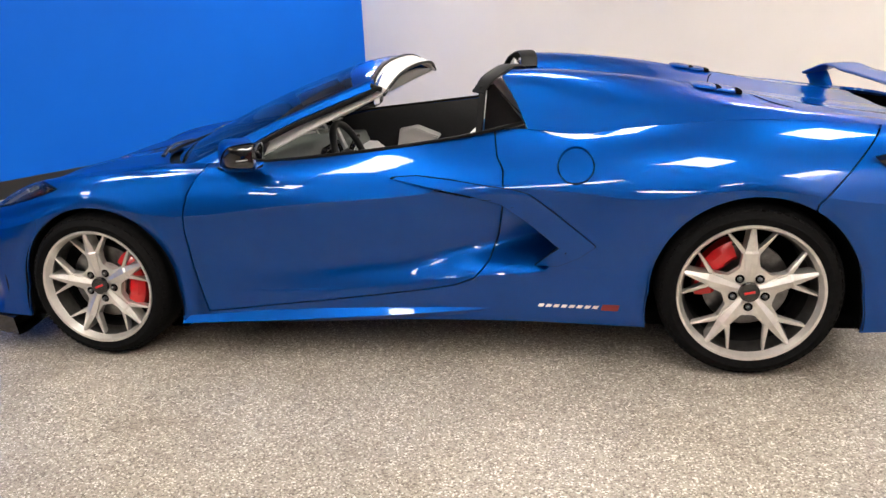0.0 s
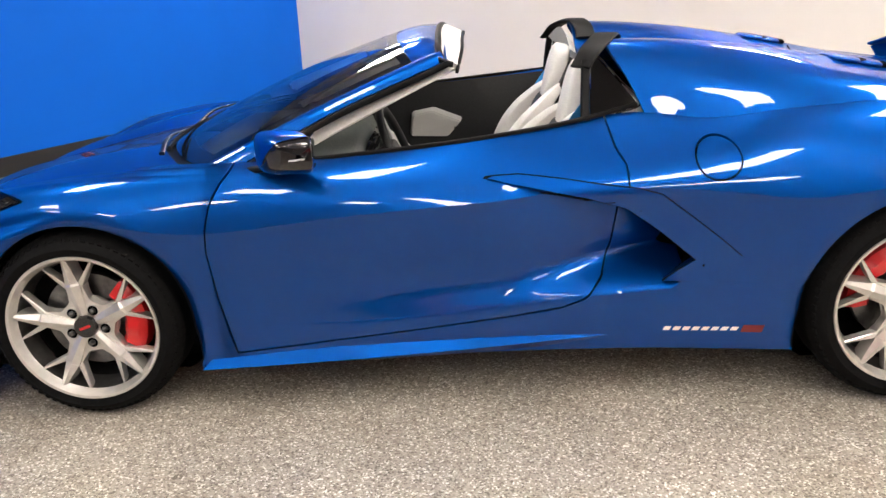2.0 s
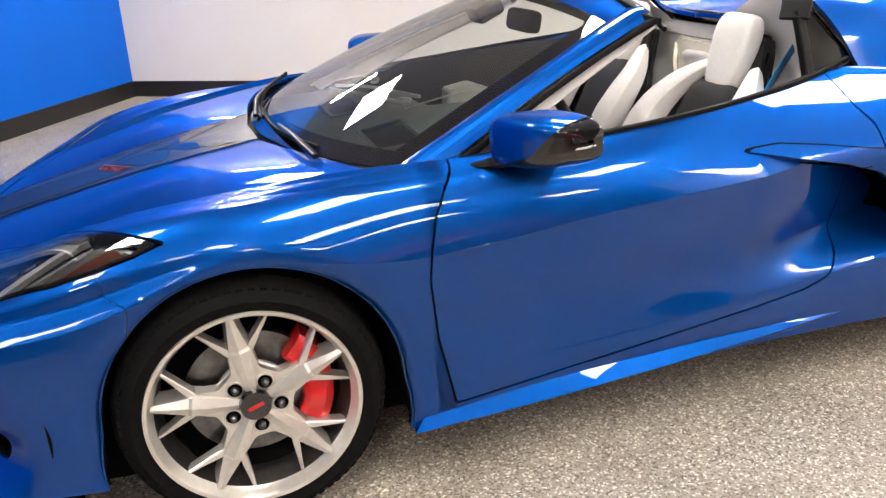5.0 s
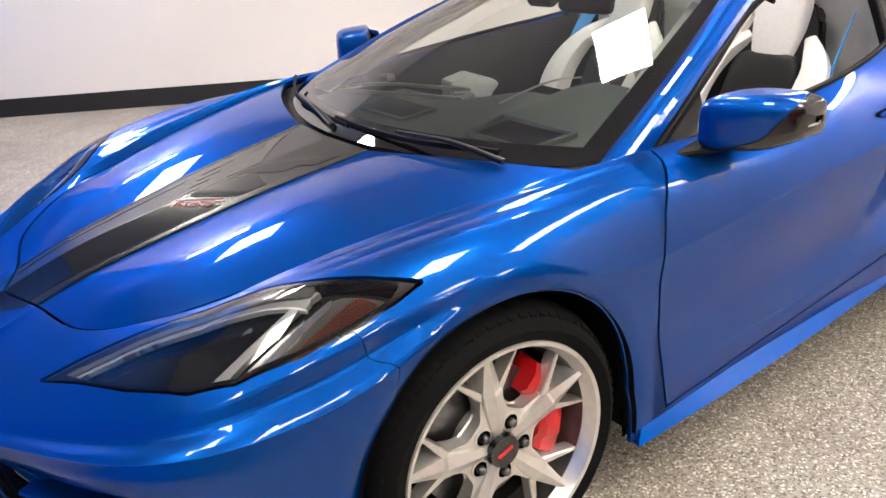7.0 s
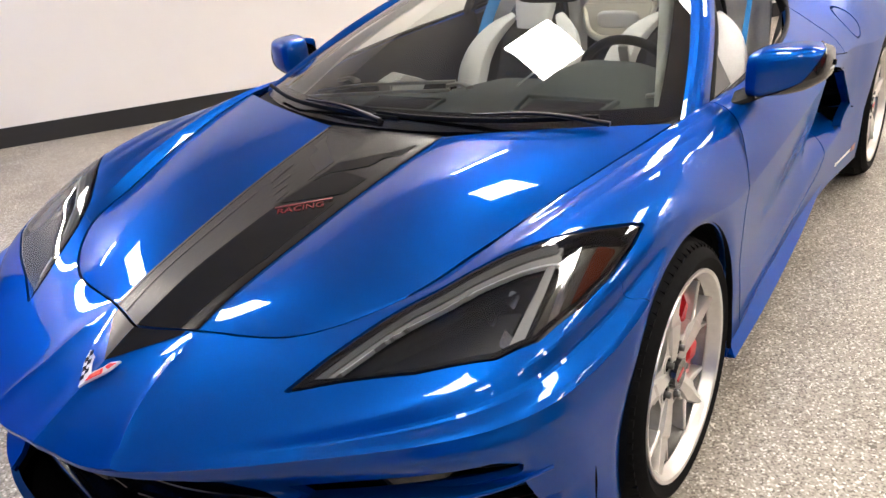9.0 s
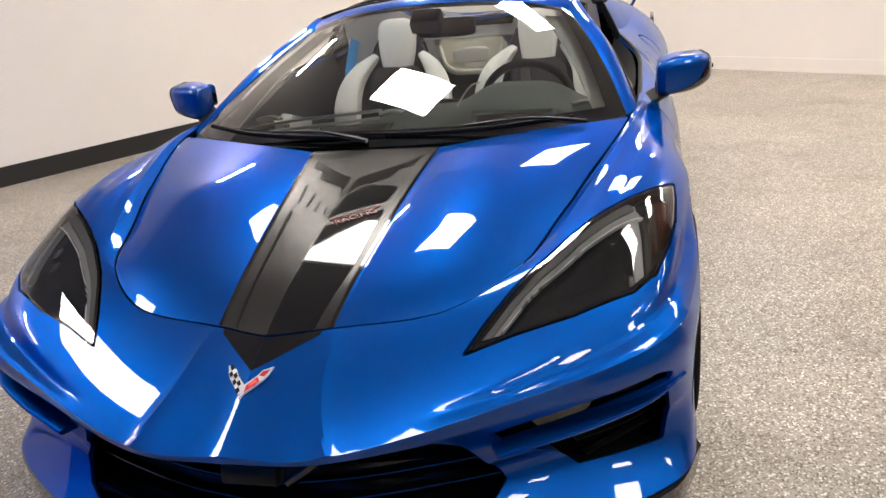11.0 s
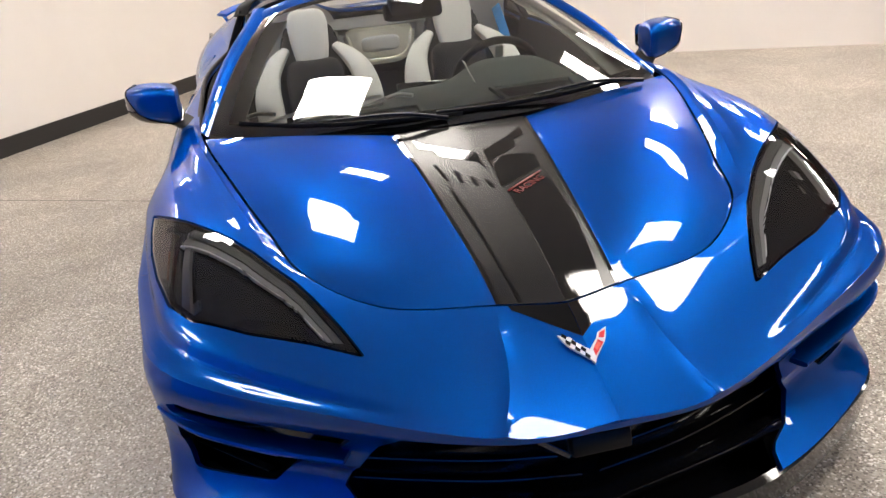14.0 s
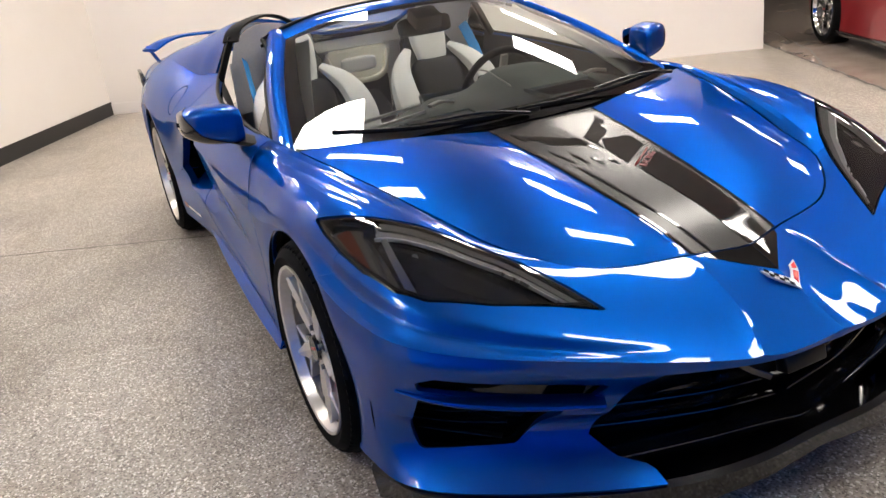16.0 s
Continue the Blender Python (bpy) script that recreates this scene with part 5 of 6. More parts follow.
# ---- mirrors, badges, rear details ----
def door_mirror(s):
    secs = [(0.858, 0.735, 0.902, 0.004, 0.003), (0.862, 0.735, 0.902, 0.045, 0.036), (0.866, 0.737, 0.903, 0.070, 0.055), (0.89, 0.748, 0.906, 0.086, 0.064), (0.95, 0.775, 0.910, 0.096, 0.066), (1.00, 0.80, 0.913, 0.096, 0.061), (1.035, 0.822, 0.916, 0.085, 0.050), (1.058, 0.842, 0.918, 0.060, 0.036), (1.066, 0.852, 0.918, 0.01, 0.008)]
    aa = np.linspace(0, 2 * math.pi, 49)
    ca, sa = np.cos(aa), np.sin(aa)
    ex = np.where(ca > 0, 0.25, 0.62)
    px, pz = np.sign(ca) * np.abs(ca) ** ex, np.sign(sa) * np.abs(sa) ** 0.45
    g = np.array([[(cx - 0.050 + 0.80 * hx * a, w - 0.06 * (w - 0.858), cz - 0.006 + hz * b) for a, b in zip(px, pz)] for w, cx, cz, hx, hz in secs])
    n = len(secs)
    ks = np.linspace(0, n - 1, 40)
    g = pchip(np.arange(n), g.reshape(n, -1), ks).reshape(40, 49, 3)
    cut = lambda v: (0.890 + 0.46 * np.maximum(v[:, 0] - 0.745, -0.10) + 0.22 * np.maximum(v[:, 1] - 0.90, 0) + 0.9 * np.maximum(v[:, 1] - 1.0, 0)) - v[:, 2]
    top = panel("door_mirror", [g], [cut], BLUE, car, s, "blue door mirror with black lower half", 0.004)
    panel("mirror_base", [g], [lambda v: -cut(v) + 0.0015], BLACK, top, s, "gloss black lower half", 0.004)
    bm = bmesh.new()
    sweep(bm, [lr(p, s) for p in [(0.565, 0.785, 0.826), (0.63, 0.83, 0.832), (0.72, 0.89, 0.848), (0.79, 0.95, 0.86)]], 0.10, 0.026, 20, (0, 0, 1), (0.9, 0.8, 0.9, 1.0))
    part("mirror_arm", bm, MATTE, top, "gloss black arm")
    bm = bmesh.new()
    blob(bm, (0.004, 0.145, 0.09), Matrix.Translation((0.822, -0.958 * s, 0.907)) @ Matrix.Rotation(radians(4 * s), 4, "Z"), 0.3, 0.5)
    part("mirror_glass", bm, MIRROR, top, "silvered mirror glass")
    bm = bmesh.new()
    sweep(bm, [lr(p, s) for p in [(0.73, 1.031, 0.897), (0.795, 1.054, 0.903), (0.84, 1.044, 0.908)]], 0.004, 0.005, 12)
    part("turn_signal", bm, SATIN, top, "thin clear turn signal")
    # sail panel
    bm = bmesh.new()
    for q in ([(0.555, 0.79, 0.828), (0.76, 0.79, 0.850), (0.80, 0.722, 0.952)], ):
        vs = [bm.verts.new(lr(p, s)) for p in q]
        ws = [bm.verts.new(lr((p[0], p[1] - 0.01, p[2]), s)) for p in q]
        bm.faces.new(vs)
        bm.faces.new(ws[::-1])
        for i in range(3):
            k = (i + 1) % 3
            bm.faces.new((vs[i], ws[i], ws[k], vs[k]))
    part("sail_panel", bm, BLACK, car, "", False)


for s in (1, -1):
    door_mirror(s)


def side_skin(x, z):
    p = LOWER.reshape(-1, 3)
    return p[((p[:, [0, 2]] - (x, z)) ** 2).sum(1).argmin()]


# crossed-flags badge on the nose, as plain shapes
badge = empty("nose_badge", Matrix.Translation((-0.886, 0, 0.5645)) @ Matrix.Rotation(radians(-26), 4, "Y"))
badge.parent = car
PEARL = mat("bright_silver_badge_rim", (0.82, 0.82, 0.82), 0.25, 0.4)
ORANGE = mat("orange_red_enamel", (0.70, 0.10, 0.05), 0.3, 0, 0.5)
for sg, lab in ((1, "silver rim of the chequered wing"), (-1, "silver rim of the red wing")):
    bm = bmesh.new()
    prism(bm, [(-0.042, 0.0), (-0.030, sg * 0.006), (0.004, sg * 0.036), (0.018, sg * 0.044), (0.040, sg * 0.052), (0.030, sg * 0.030), (0.016, sg * 0.022), (-0.004, sg * 0.003), (-0.008, 0.0)], 0, 0.005)
    part("badge_rim", bm, PEARL, badge, lab, False)
for quad, mt in (([(-0.026, -0.006), (0.002, -0.032), (0.012, -0.024), (-0.010, -0.006)], RED), ([(-0.014, -0.013), (0.000, -0.027), (0.006, -0.022), (-0.006, -0.011)], ORANGE), ([(0.014, -0.038), (0.032, -0.047), (0.026, -0.032), (0.016, -0.027)], RED)):
    bm = bmesh.new()
    up = 0.0005 if mt is ORANGE else 0.0
    prism(bm, quad, 0.005, 0.0065 + up)
    part("badge_wing", bm, mt, badge, "red enamel of the badge", False)
for a in range(6):
    for b in range(2):
        if (a + b) % 2:
            continue
        u, v = a / 6.0, b / 2.0
        quad = []
        for du, dv in ((0, 0), (1, 0), (1, 1), (0, 1)):
            uu, vv = u + du / 6.0, v + dv / 2.0
            quad.append((-0.030 + 0.058 * uu + 0.014 * vv, 0.004 + 0.042 * uu - 0.008 * vv + 0.004))
        bm = bmesh.new()
        prism(bm, quad, 0.005, 0.006)
        part("badge_check", bm, BLACK, badge, "", False)

# model lettering low on the quarter as plain slanted blocks
for s in (1, -1):
    for k in range(9):
        x0, wd = 1.922 + 0.0305 * k, 0.021
        if k == 8:
            x0, wd = 2.17, 0.066
        xs = [x0 + 0.004, x0 + wd + 0.004, x0 + wd - 0.004, x0 - 0.004]
        zs = [0.2675, 0.2675, 0.281, 0.281]
        if k == 8:
            zs = [0.262, 0.262, 0.288, 0.288]
        verts, fc = [], []
        for x, z in zip(xs, zs[::-1]):
            p = side_skin(x, z)
            verts.append(lr((x, p[1] + 0.0015, z), s))
        for x, z in zip(xs, zs[::-1]):
            p = side_skin(x, z)
            verts.append(lr((x, p[1] + 0.0003, z), s))
        fc = [(0, 1, 2, 3), (7, 6, 5, 4)] + [(i, (i + 4), (i + 1) % 4 + 4, (i + 1) % 4) for i in range(4)]
        link_mesh("side_lettering", verts, fc, REDINK if k == 8 else WHITEINK, car, "", False)

def deck_at(x, w):
    g = DECK_G.reshape(-1, 3)
    return float(g[((g[:, :2] - (x, w)) ** 2).sum(1).argmin(), 2])


# black rear quarter glass, arch caps over the seats, spoiler, gills
for s in (1, -1):
    QG = loft([[(1.695, 0.708, 0.936), (1.77, 0.692, 0.95), (1.856, 0.664, 0.972)], [(1.70, 0.664, 1.03), (1.745, 0.655, 1.035), (1.797, 0.645, 1.045)], [(1.705, 0.622, 1.118), (1.715, 0.621, 1.121), (1.727, 0.620, 1.124)]], 14, 12)
    qglass = panel("quarter_glass", [QG], [], TINT, car, s, "dark tinted quarter glass", 0.01)
    bm = bmesh.new()
    sweep(bm, [lr(p, s) for p in [(1.728, 0.628, 1.128), (1.80, 0.652, 1.05), (1.862, 0.670, 0.974), (1.78, 0.700, 0.950)]], 0.005, 0.005, 30)
    part("glass_trim", bm, BLACK, qglass, "thin black glass trim")
    bm = bmesh.new()
    sweep(bm, [lr(p, s) for p in [(1.676, 0.715, 0.930), (1.681, 0.668, 1.03), (1.686, 0.626, 1.112)]], 0.03, 0.03, 16, (1, 0, 0))
    part("rear_pillar", bm, MATTE, car, "black rear pillar seal")
    bm = bmesh.new()
    sweep(bm, [lr(p, s) for p in [(1.668, 0.636, 1.095), (1.70, 0.605, 1.138), (1.745, 0.53, 1.170), (1.785, 0.43, 1.182), (1.805, 0.35, 1.160), (1.81, 0.28, 1.115)]], 0.085, 0.014, 30, (0, 0, 1))
    part("nacelle_cap", bm, MATTE, car, "black arched cap on the nacelle")
    panel("nacelle_face", [loft([[(1.678, 0.612, 1.10), (1.713, 0.50, 1.150), (1.728, 0.36, 1.135), (1.738, 0.24, 1.07)], [(1.778, 0.63, 0.97), (1.808, 0.50, 0.98), (1.818, 0.36, 0.98), (1.818, 0.20, 0.98)], [(1.778, 0.64, 0.75), (1.818, 0.50, 0.75), (1.828, 0.36, 0.75), (1.828, 0.20, 0.75)]], 16, 10)], [], PALE, car, s, "pale padded panel behind the seat", 0.0)
    for k in range(2):
        gx, gz = 2.575 + 0.075 * k, deck_at(2.575 + 0.075 * k, 0.48)
        bm = bmesh.new()
        blob(bm, (0.11, 0.16, 0.030), Matrix.Translation((gx, -0.48 * s, gz - 0.003)) @ Matrix.Rotation(radians(9), 4, "Y"), 0.8, 0.7)
        gill = part("deck_gill", bm, BLUE, car, "blue scale-shaped vent on the rear deck")
        bm = bmesh.new()
        blob(bm, (0.045, 0.14, 0.020), Matrix.Translation((gx + 0.048, -0.48 * s, gz - 0.009)) @ Matrix.Rotation(radians(9), 4, "Y"), 0.6, 0.7)
        part("vent_mouth", bm, DARK, gill, "black vent mouth")
    bm = bmesh.new()
    prism(bm, [(3.12, 0.86), (3.30, 0.90), (3.34, 0.84), (3.18, 0.80)], 0, 0.02, Matrix.Translation((0, -0.90 * s + (0.02 if s > 0 else 0.0), 0)) @ Matrix.Rotation(radians(90), 4, "X") if s > 0 else Matrix.Translation((0, 0.90, 0)) @ Matrix.Rotation(radians(90), 4, "X"))
    part("rear_vent", bm, BLACK, car, "black vent behind the rear wheel")
for s in (1, -1):
    bm = bmesh.new()
    sweep(bm, [lr((x, w, deck_at(x, w) + 0.0005), s) for x, w in ((2.66, 0.02), (2.68, 0.2), (2.71, 0.36), (2.76, 0.5), (2.82, 0.60), (2.88, 0.66))], 0.006, 0.003, 40)
    part("boot_seam", bm, DARK, car, "dark seam of the boot lid")
bm = bmesh.new()
sweep(bm, [(3.31, -0.80, 1.00), (3.36, -0.70, 1.038), (3.40, -0.3, 1.046), (3.405, 0, 1.046), (3.40, 0.3, 1.046), (3.36, 0.70, 1.038), (3.31, 0.80, 1.00)], 0.15, 0.020, 60)
spoiler = part("spoiler", bm, BLUE, car, "blue raised rear spoiler")
for s in (1, -1):
    bm = bmesh.new()
    sweep(bm, [lr(p, s) for p in [(3.32, 0.795, 1.005), (3.335, 0.78, 0.975), (3.35, 0.75, 0.92)]], 0.020, 0.11, 10, (1, 0, 0))
    part("spoiler_foot", bm, BLUE, spoiler)


# ---- cabin ----
def dash():
    xs, ys = np.linspace(0.22, 0.98, 44), np.linspace(-0.70, 0.70, 70)
    X, Y = np.meshgrid(xs, ys, indexing="ij")
    base = 0.785 + 0.025 * np.clip((X - 0.25) / 0.4, 0, 1) - 0.015 * (Y / 0.7) ** 2
    hood_b = 0.075 * np.exp(-((Y + 0.37) / 0.20) ** 4) * np.clip((X - 0.45) / 0.35, 0, 1)
    vent = -0.012 * (np.abs(Y + 0.37) < 0.12) * ((X > 0.44) & (X < 0.56))
    pas = -0.05 * np.clip((Y - 0.05) / 0.25, 0, 1) * np.clip((X - 0.5) / 0.3, 0, 1)
    edge = 0.50 * np.clip((X - 0.90) / 0.08, 0, 1) ** 2
    Z = base + hood_b + vent + pas - edge
    X = X - 0.10 * np.clip(Y / 0.4, 0, 1) * np.clip((X - 0.5) / 0.4, 0, 1)
    v = np.stack([X, Y, Z], axis=2).reshape(-1, 3)
    return link_mesh("dashboard", v, grid_faces(44, 70), DASH, car, "dark soft-touch dashboard")


dashb = dash()
bm = bmesh.new()
box(bm, (0.14, 0.24, 0.006), Matrix.Translation((0.50, -0.37, 0.808)) @ Matrix.Rotation(radians(-8), 4, "Y"), 0.002)
part("speaker_grille", bm, HIDE, dashb)
for name, ring, w_, h_ in (("recess_rim", [(0.43, -0.50, 0.806), (0.43, -0.24, 0.808), (0.575, -0.22, 0.826), (0.575, -0.52, 0.824), (0.43, -0.50, 0.806)], 0.016, 0.016),
                           ("recess_rim", [(0.40, 0.06, 0.800), (0.40, 0.32, 0.797), (0.52, 0.34, 0.806), (0.52, 0.06, 0.812), (0.40, 0.06, 0.800)], 0.014, 0.012)):
    for a_, b_ in zip(ring[:-1], ring[1:]):
        bm = bmesh.new()
        sweep(bm, [a_, tuple((p_ + q_) / 2 for p_, q_ in zip(a_, b_)), b_], w_, h_, 8)
        part(name, bm, DASH, dashb)
bm = bmesh.new()
box(bm, (0.11, 0.25, 0.004), Matrix.Translation((0.46, 0.195, 0.806)) @ Matrix.Rotation(radians(-4), 4, "Y"), 0.001)
part("defrost_vent", bm, HIDE, dashb)
bm = bmesh.new()
sweep(bm, [(0.52, 0.62, 0.812), (0.60, 0.50, 0.822), (0.68, 0.34, 0.820), (0.74, 0.16, 0.822)], 0.016, 0.012, 24)
part("dash_trim", bm, SATIN, dashb, "thin pale dash trim")
bm = bmesh.new()
sweep(bm, [(0.60, -0.17, 0.850), (0.70, -0.175, 0.872), (0.80, -0.185, 0.888), (0.90, -0.20, 0.884)], 0.005, 0.006, 16)
part("stitch_seam", bm, SATIN, dashb, "pale stitched seam")
for yy in (-0.62, 0.10, 0.60):
    bm = bmesh.new()
    sweep(bm, [(0.66, yy - 0.05, 0.822), (0.68, yy, 0.829), (0.67, yy + 0.05, 0.822)], 0.03, 0.012, 10)
    part("vent_trim", bm, SATIN, dashb, "satin silver vent trim")
bm = bmesh.new()
sweep(bm, [(0.50, 0.66, 0.795), (0.60, 0.40, 0.80), (0.70, 0.16, 0.80)], 0.012, 0.012, 16)
part("dash_trim", bm, SATIN, dashb, "thin pale dash trim")
bm = bmesh.new()
box(bm, (0.03, 0.30, 0.13), Matrix.Translation((0.93, -0.37, 0.79)) @ Matrix.Rotation(radians(20), 4, "Y"), 0.01)
part("instrument_panel", bm, BLACK, dashb)
bm = bmesh.new()
box(bm, (0.025, 0.26, 0.15), Matrix.Translation((0.93, -0.06, 0.745)) @ Matrix.Rotation(radians(25), 4, "Y") @ Matrix.Rotation(radians(10), 4, "Z"), 0.006)
part("touch_screen", bm, BLACK, dashb, "dark centre touch screen")
bm = bmesh.new()
prism(bm, [(0.50, 0.46), (0.50, 0.70), (0.88, 0.68), (1.02, 0.56), (0.98, 0.46)], -0.68, -0.10, Matrix.Rotation(radians(90), 4, "X"))
part("glovebox", bm, PALE, dashb, "pale grey lower dash", False)

# steering wheel
wm = Matrix.Translation((1.035, -0.37, 0.772)) @ Matrix.Rotation(radians(-112), 4, "Y")
bm = bmesh.new()
seg, tub = 56, 12
rings = []
for i in range(seg):
    a = 2 * math.pi * i / seg
    R = 0.178 - 0.02 * max(0.0, -math.cos(a)) ** 4
    rings.append([bm.verts.new(wm @ Vector(((R + 0.016 * math.cos(b)) * math.cos(a), (R + 0.016 * math.cos(b)) * math.sin(a), 0.016 * math.sin(b)))) for b in np.linspace(0, 2 * math.pi, tub + 1)[:-1]])
for i in range(seg):
    for k in range(tub):
        bm.faces.new((rings[i][k], rings[(i + 1) % seg][k], rings[(i + 1) % seg][(k + 1) % tub], rings[i][(k + 1) % tub]))
wheel_s = part("steering_wheel", bm, HIDE, car, "black leather steering wheel")
bm = bmesh.new()
blob(bm, (0.13, 0.15, 0.05), wm @ Matrix.Translation((-0.01, 0, 0.02)), 0.6, 0.6)
part("wheel_hub", bm, HIDE, wheel_s)
for a in (0, 180):
    bm = bmesh.new()
    box(bm, (0.035, 0.10, 0.016), wm @ Matrix.Rotation(radians(a + 90), 4, "Z") @ Matrix.Translation((0, 0.11, 0.008)) , 0.004)
    part("wheel_spoke", bm, SATIN, wheel_s)
bm = bmesh.new()
cyl(bm, 0.05, 0.04, 0.2, wm @ Matrix.Translation((0, 0, 0.13)), 20)
part("steering_column", bm, HIDE, wheel_s)


def seat(y):
    """The seat's own frame: x back, z up along the reclined back."""
    base = empty("seat")
    base.parent = car
    base["label"] = "pale grey and black leather bucket seat"
    R = Matrix.Translation((1.405, y, 0.43)) @ Matrix.Rotation(radians(25), 4, "Y")
    T = Matrix.Translation
    bm = bmesh.new()
    blob(bm, (0.50, 0.42, 0.13), T((1.16, y, 0.37)) @ Matrix.Rotation(radians(-8), 4, "Y"), 0.4, 0.4)
    part("cushion", bm, PALE, base)
    for sg in (1, -1):
        bm = bmesh.new()
        blob(bm, (0.48, 0.10, 0.14), T((1.16, y + sg * 0.20, 0.385)) @ Matrix.Rotation(radians(-8), 4, "Y"), 0.5, 0.5)
        part("cushion_bolster", bm, PALE, base)
    bm = bmesh.new()
    prism(bm, [(-0.25, 0.0), (-0.275, 0.25), (-0.24, 0.42), (-0.15, 0.50), (-0.125, 0.64), (-0.09, 0.685), (0.09, 0.685), (0.125, 0.64), (0.15, 0.50), (0.24, 0.42), (0.275, 0.25), (0.25, 0.0)], 0.05, 0.10, R @ Matrix(((0, 0, 1, 0), (1, 0, 0, 0), (0, 1, 0, 0), (0, 0, 0, 1))))
    bmesh.ops.bevel(bm, geom=list(bm.edges), offset=0.015, segments=2, affect="EDGES")
    part("seat_shell", bm, HIDE, base, "black seat shell")
    bm = bmesh.new()
    blob(bm, (0.09, 0.27, 0.36), R @ T((0.045, 0, 0.32)), 0.4, 0.4)
    part("back_insert", bm, HIDE, base, "black back insert")
    bm = bmesh.new()
    blob(bm, (0.10, 0.27, 0.26), R @ T((0.025, 0, 0.10)), 0.5, 0.5)
    part("lumbar_pad", bm, PALE, base)
    for k in range(6):
        bm = bmesh.new()
        zz = 0.0 + 0.038 * k
        sweep(bm, [R @ Vector(p) for p in [(-0.020 + 0.0008 * (k - 2.5) ** 2, -0.085, zz), (-0.026 + 0.0008 * (k - 2.5) ** 2, 0.0, zz + 0.004), (-0.020 + 0.0008 * (k - 2.5) ** 2, 0.085, zz)]], 0.010, 0.022, 10, R.to_3x3() @ Vector((1, 0, 0)))
        part("pad_rib", bm, PALE, base, "stitched grey rib")
    for sg in (1, -1):
        bm = bmesh.new()
        sweep(bm, [R @ Vector(p) for p in [(0.0, sg * 0.20, -0.04), (-0.030, sg * 0.212, 0.10), (-0.035, sg * 0.228, 0.24), (-0.018, sg * 0.224, 0.36), (0.010, sg * 0.198, 0.45), (0.035, sg * 0.150, 0.52), (0.055, sg * 0.115, 0.56)]], 0.095, 0.115, 36, R.to_3x3() @ Vector((0, 1, 0)), (0.8, 0.95, 1.05, 1.1, 0.95, 0.7, 0.35))
        part("back_bolster", bm, PALE, base)
    bm = bmesh.new()
    blob(bm, (0.085, 0.190, 0.29), Matrix(), 0.45, 0.5)
    for v in bm.verts:
        f_ = v.co.z / 0.29 + 0.5
        v.co.y *= 0.72 + 0.28 * min(1.0, f_ * 1.6)
        v.co.x += 0.02 * (f_ - 0.5) ** 2
    bmesh.ops.transform(bm, matrix=R @ T((0.030, 0, 0.585)) @ Matrix.Rotation(radians(-12), 4, "Y"), verts=bm.verts)
    part("headrest", bm, PALE, base)
    return base


for y in (-0.345, 0.345):
    seat(y)
    sg = 1 if y > 0 else -1
    bm = bmesh.new()
    sweep(bm, [(1.73, sg * 0.575, 1.00), (1.65, sg * 0.585, 0.895), (1.52, sg * 0.595, 0.635), (1.43, sg * 0.605, 0.45), (1.40, sg * 0.605, 0.36)], 0.055, 0.005, 24, (-0.65, -0.75 * sg, 0))
    part("seat_belt", bm, BELT, car, "bright blue seat belt")
    # door lining
    s = -sg
    LIN = loft([[(0.58, 0.765, 0.80), (0.9, 0.79, 0.855), (1.35, 0.775, 0.895), (1.72, 0.695, 0.935)], [(0.56, 0.745, 0.70), (0.9, 0.74, 0.72), (1.35, 0.72, 0.74), (1.72, 0.66, 0.76)], [(0.56, 0.72, 0.35), (0.9, 0.71, 0.35), (1.35, 0.70, 0.35), (1.74, 0.66, 0.35)]], 40, 24)
    panel("door_lining", [LIN], [], HIDE, car, s, "black leather door lining", 0.0)
    bm = bmesh.new()
    vs = [(0.98, 0.755, 0.64), (1.0, 0.755, 0.745), (1.12, 0.755, 0.765), (1.265, 0.735, 0.712), (1.20, 0.745, 0.635)]
    a = [bm.verts.new(lr(p, s)) for p in vs]
    b = [bm.verts.new(lr((p[0] + 0.02 * (p[0] < 1.1) - 0.015 * (p[0] > 1.1), p[1] - 0.075, p[2] - 0.012), s)) for p in vs]
    bm.faces.new(a)
    bm.faces.new(b[::-1])
    for i in range(5):
        k = (i + 1) % 5
        bm.faces.new((a[i], b[i], b[k], a[k]))
    bmesh.ops.recalc_face_normals(bm, faces=bm.faces)
    bmesh.ops.bevel(bm, geom=list(bm.edges), offset=0.006, segments=2, affect="EDGES")
    pod = part("door_pod", bm, SATIN, car, "angular silver speaker pod on the door", False)
    bm = bmesh.new()
    box(bm, (0.055, 0.008, 0.012), Matrix.Translation(lr((1.20, 0.672, 0.678), s)) @ Matrix.Rotation(radians(25), 4, "Y"), 0.002)
    part("pod_slot", bm, BLACK, pod)

# tub, tunnel, bulkhead
bm = bmesh.new()
box(bm, (1.5, 1.46, 0.02), Matrix.Translation((1.15, 0, 0.27)))
part("cabin_floor", bm, HIDE, car)
bm = bmesh.new()
prism(bm, [(0.90, 0.28), (0.90, 0.62), (1.10, 0.56), (1.55, 0.60), (1.80, 0.74), (1.86, 0.74), (1.86, 0.28)], -0.10, 0.10, Matrix.Rotation(radians(90), 4, "X"))
bmesh.ops.bevel(bm, geom=list(bm.edges), offset=0.012, segments=2, affect="EDGES")
part("centre_console", bm, HIDE, car, "black leather centre console")
bm = bmesh.new()
prism(bm, [(-0.155, 0.965), (0.155, 0.965), (0.17, 0.935), (0.115, 0.81), (-0.115, 0.81), (-0.17, 0.935)], 0, 0.05, Matrix.Translation((1.84, 0, 0)) @ Matrix(((0, 0, -1, 0), (1, 0, 0, 0), (0, 1, 0, 0), (0, 0, 0, 1))))
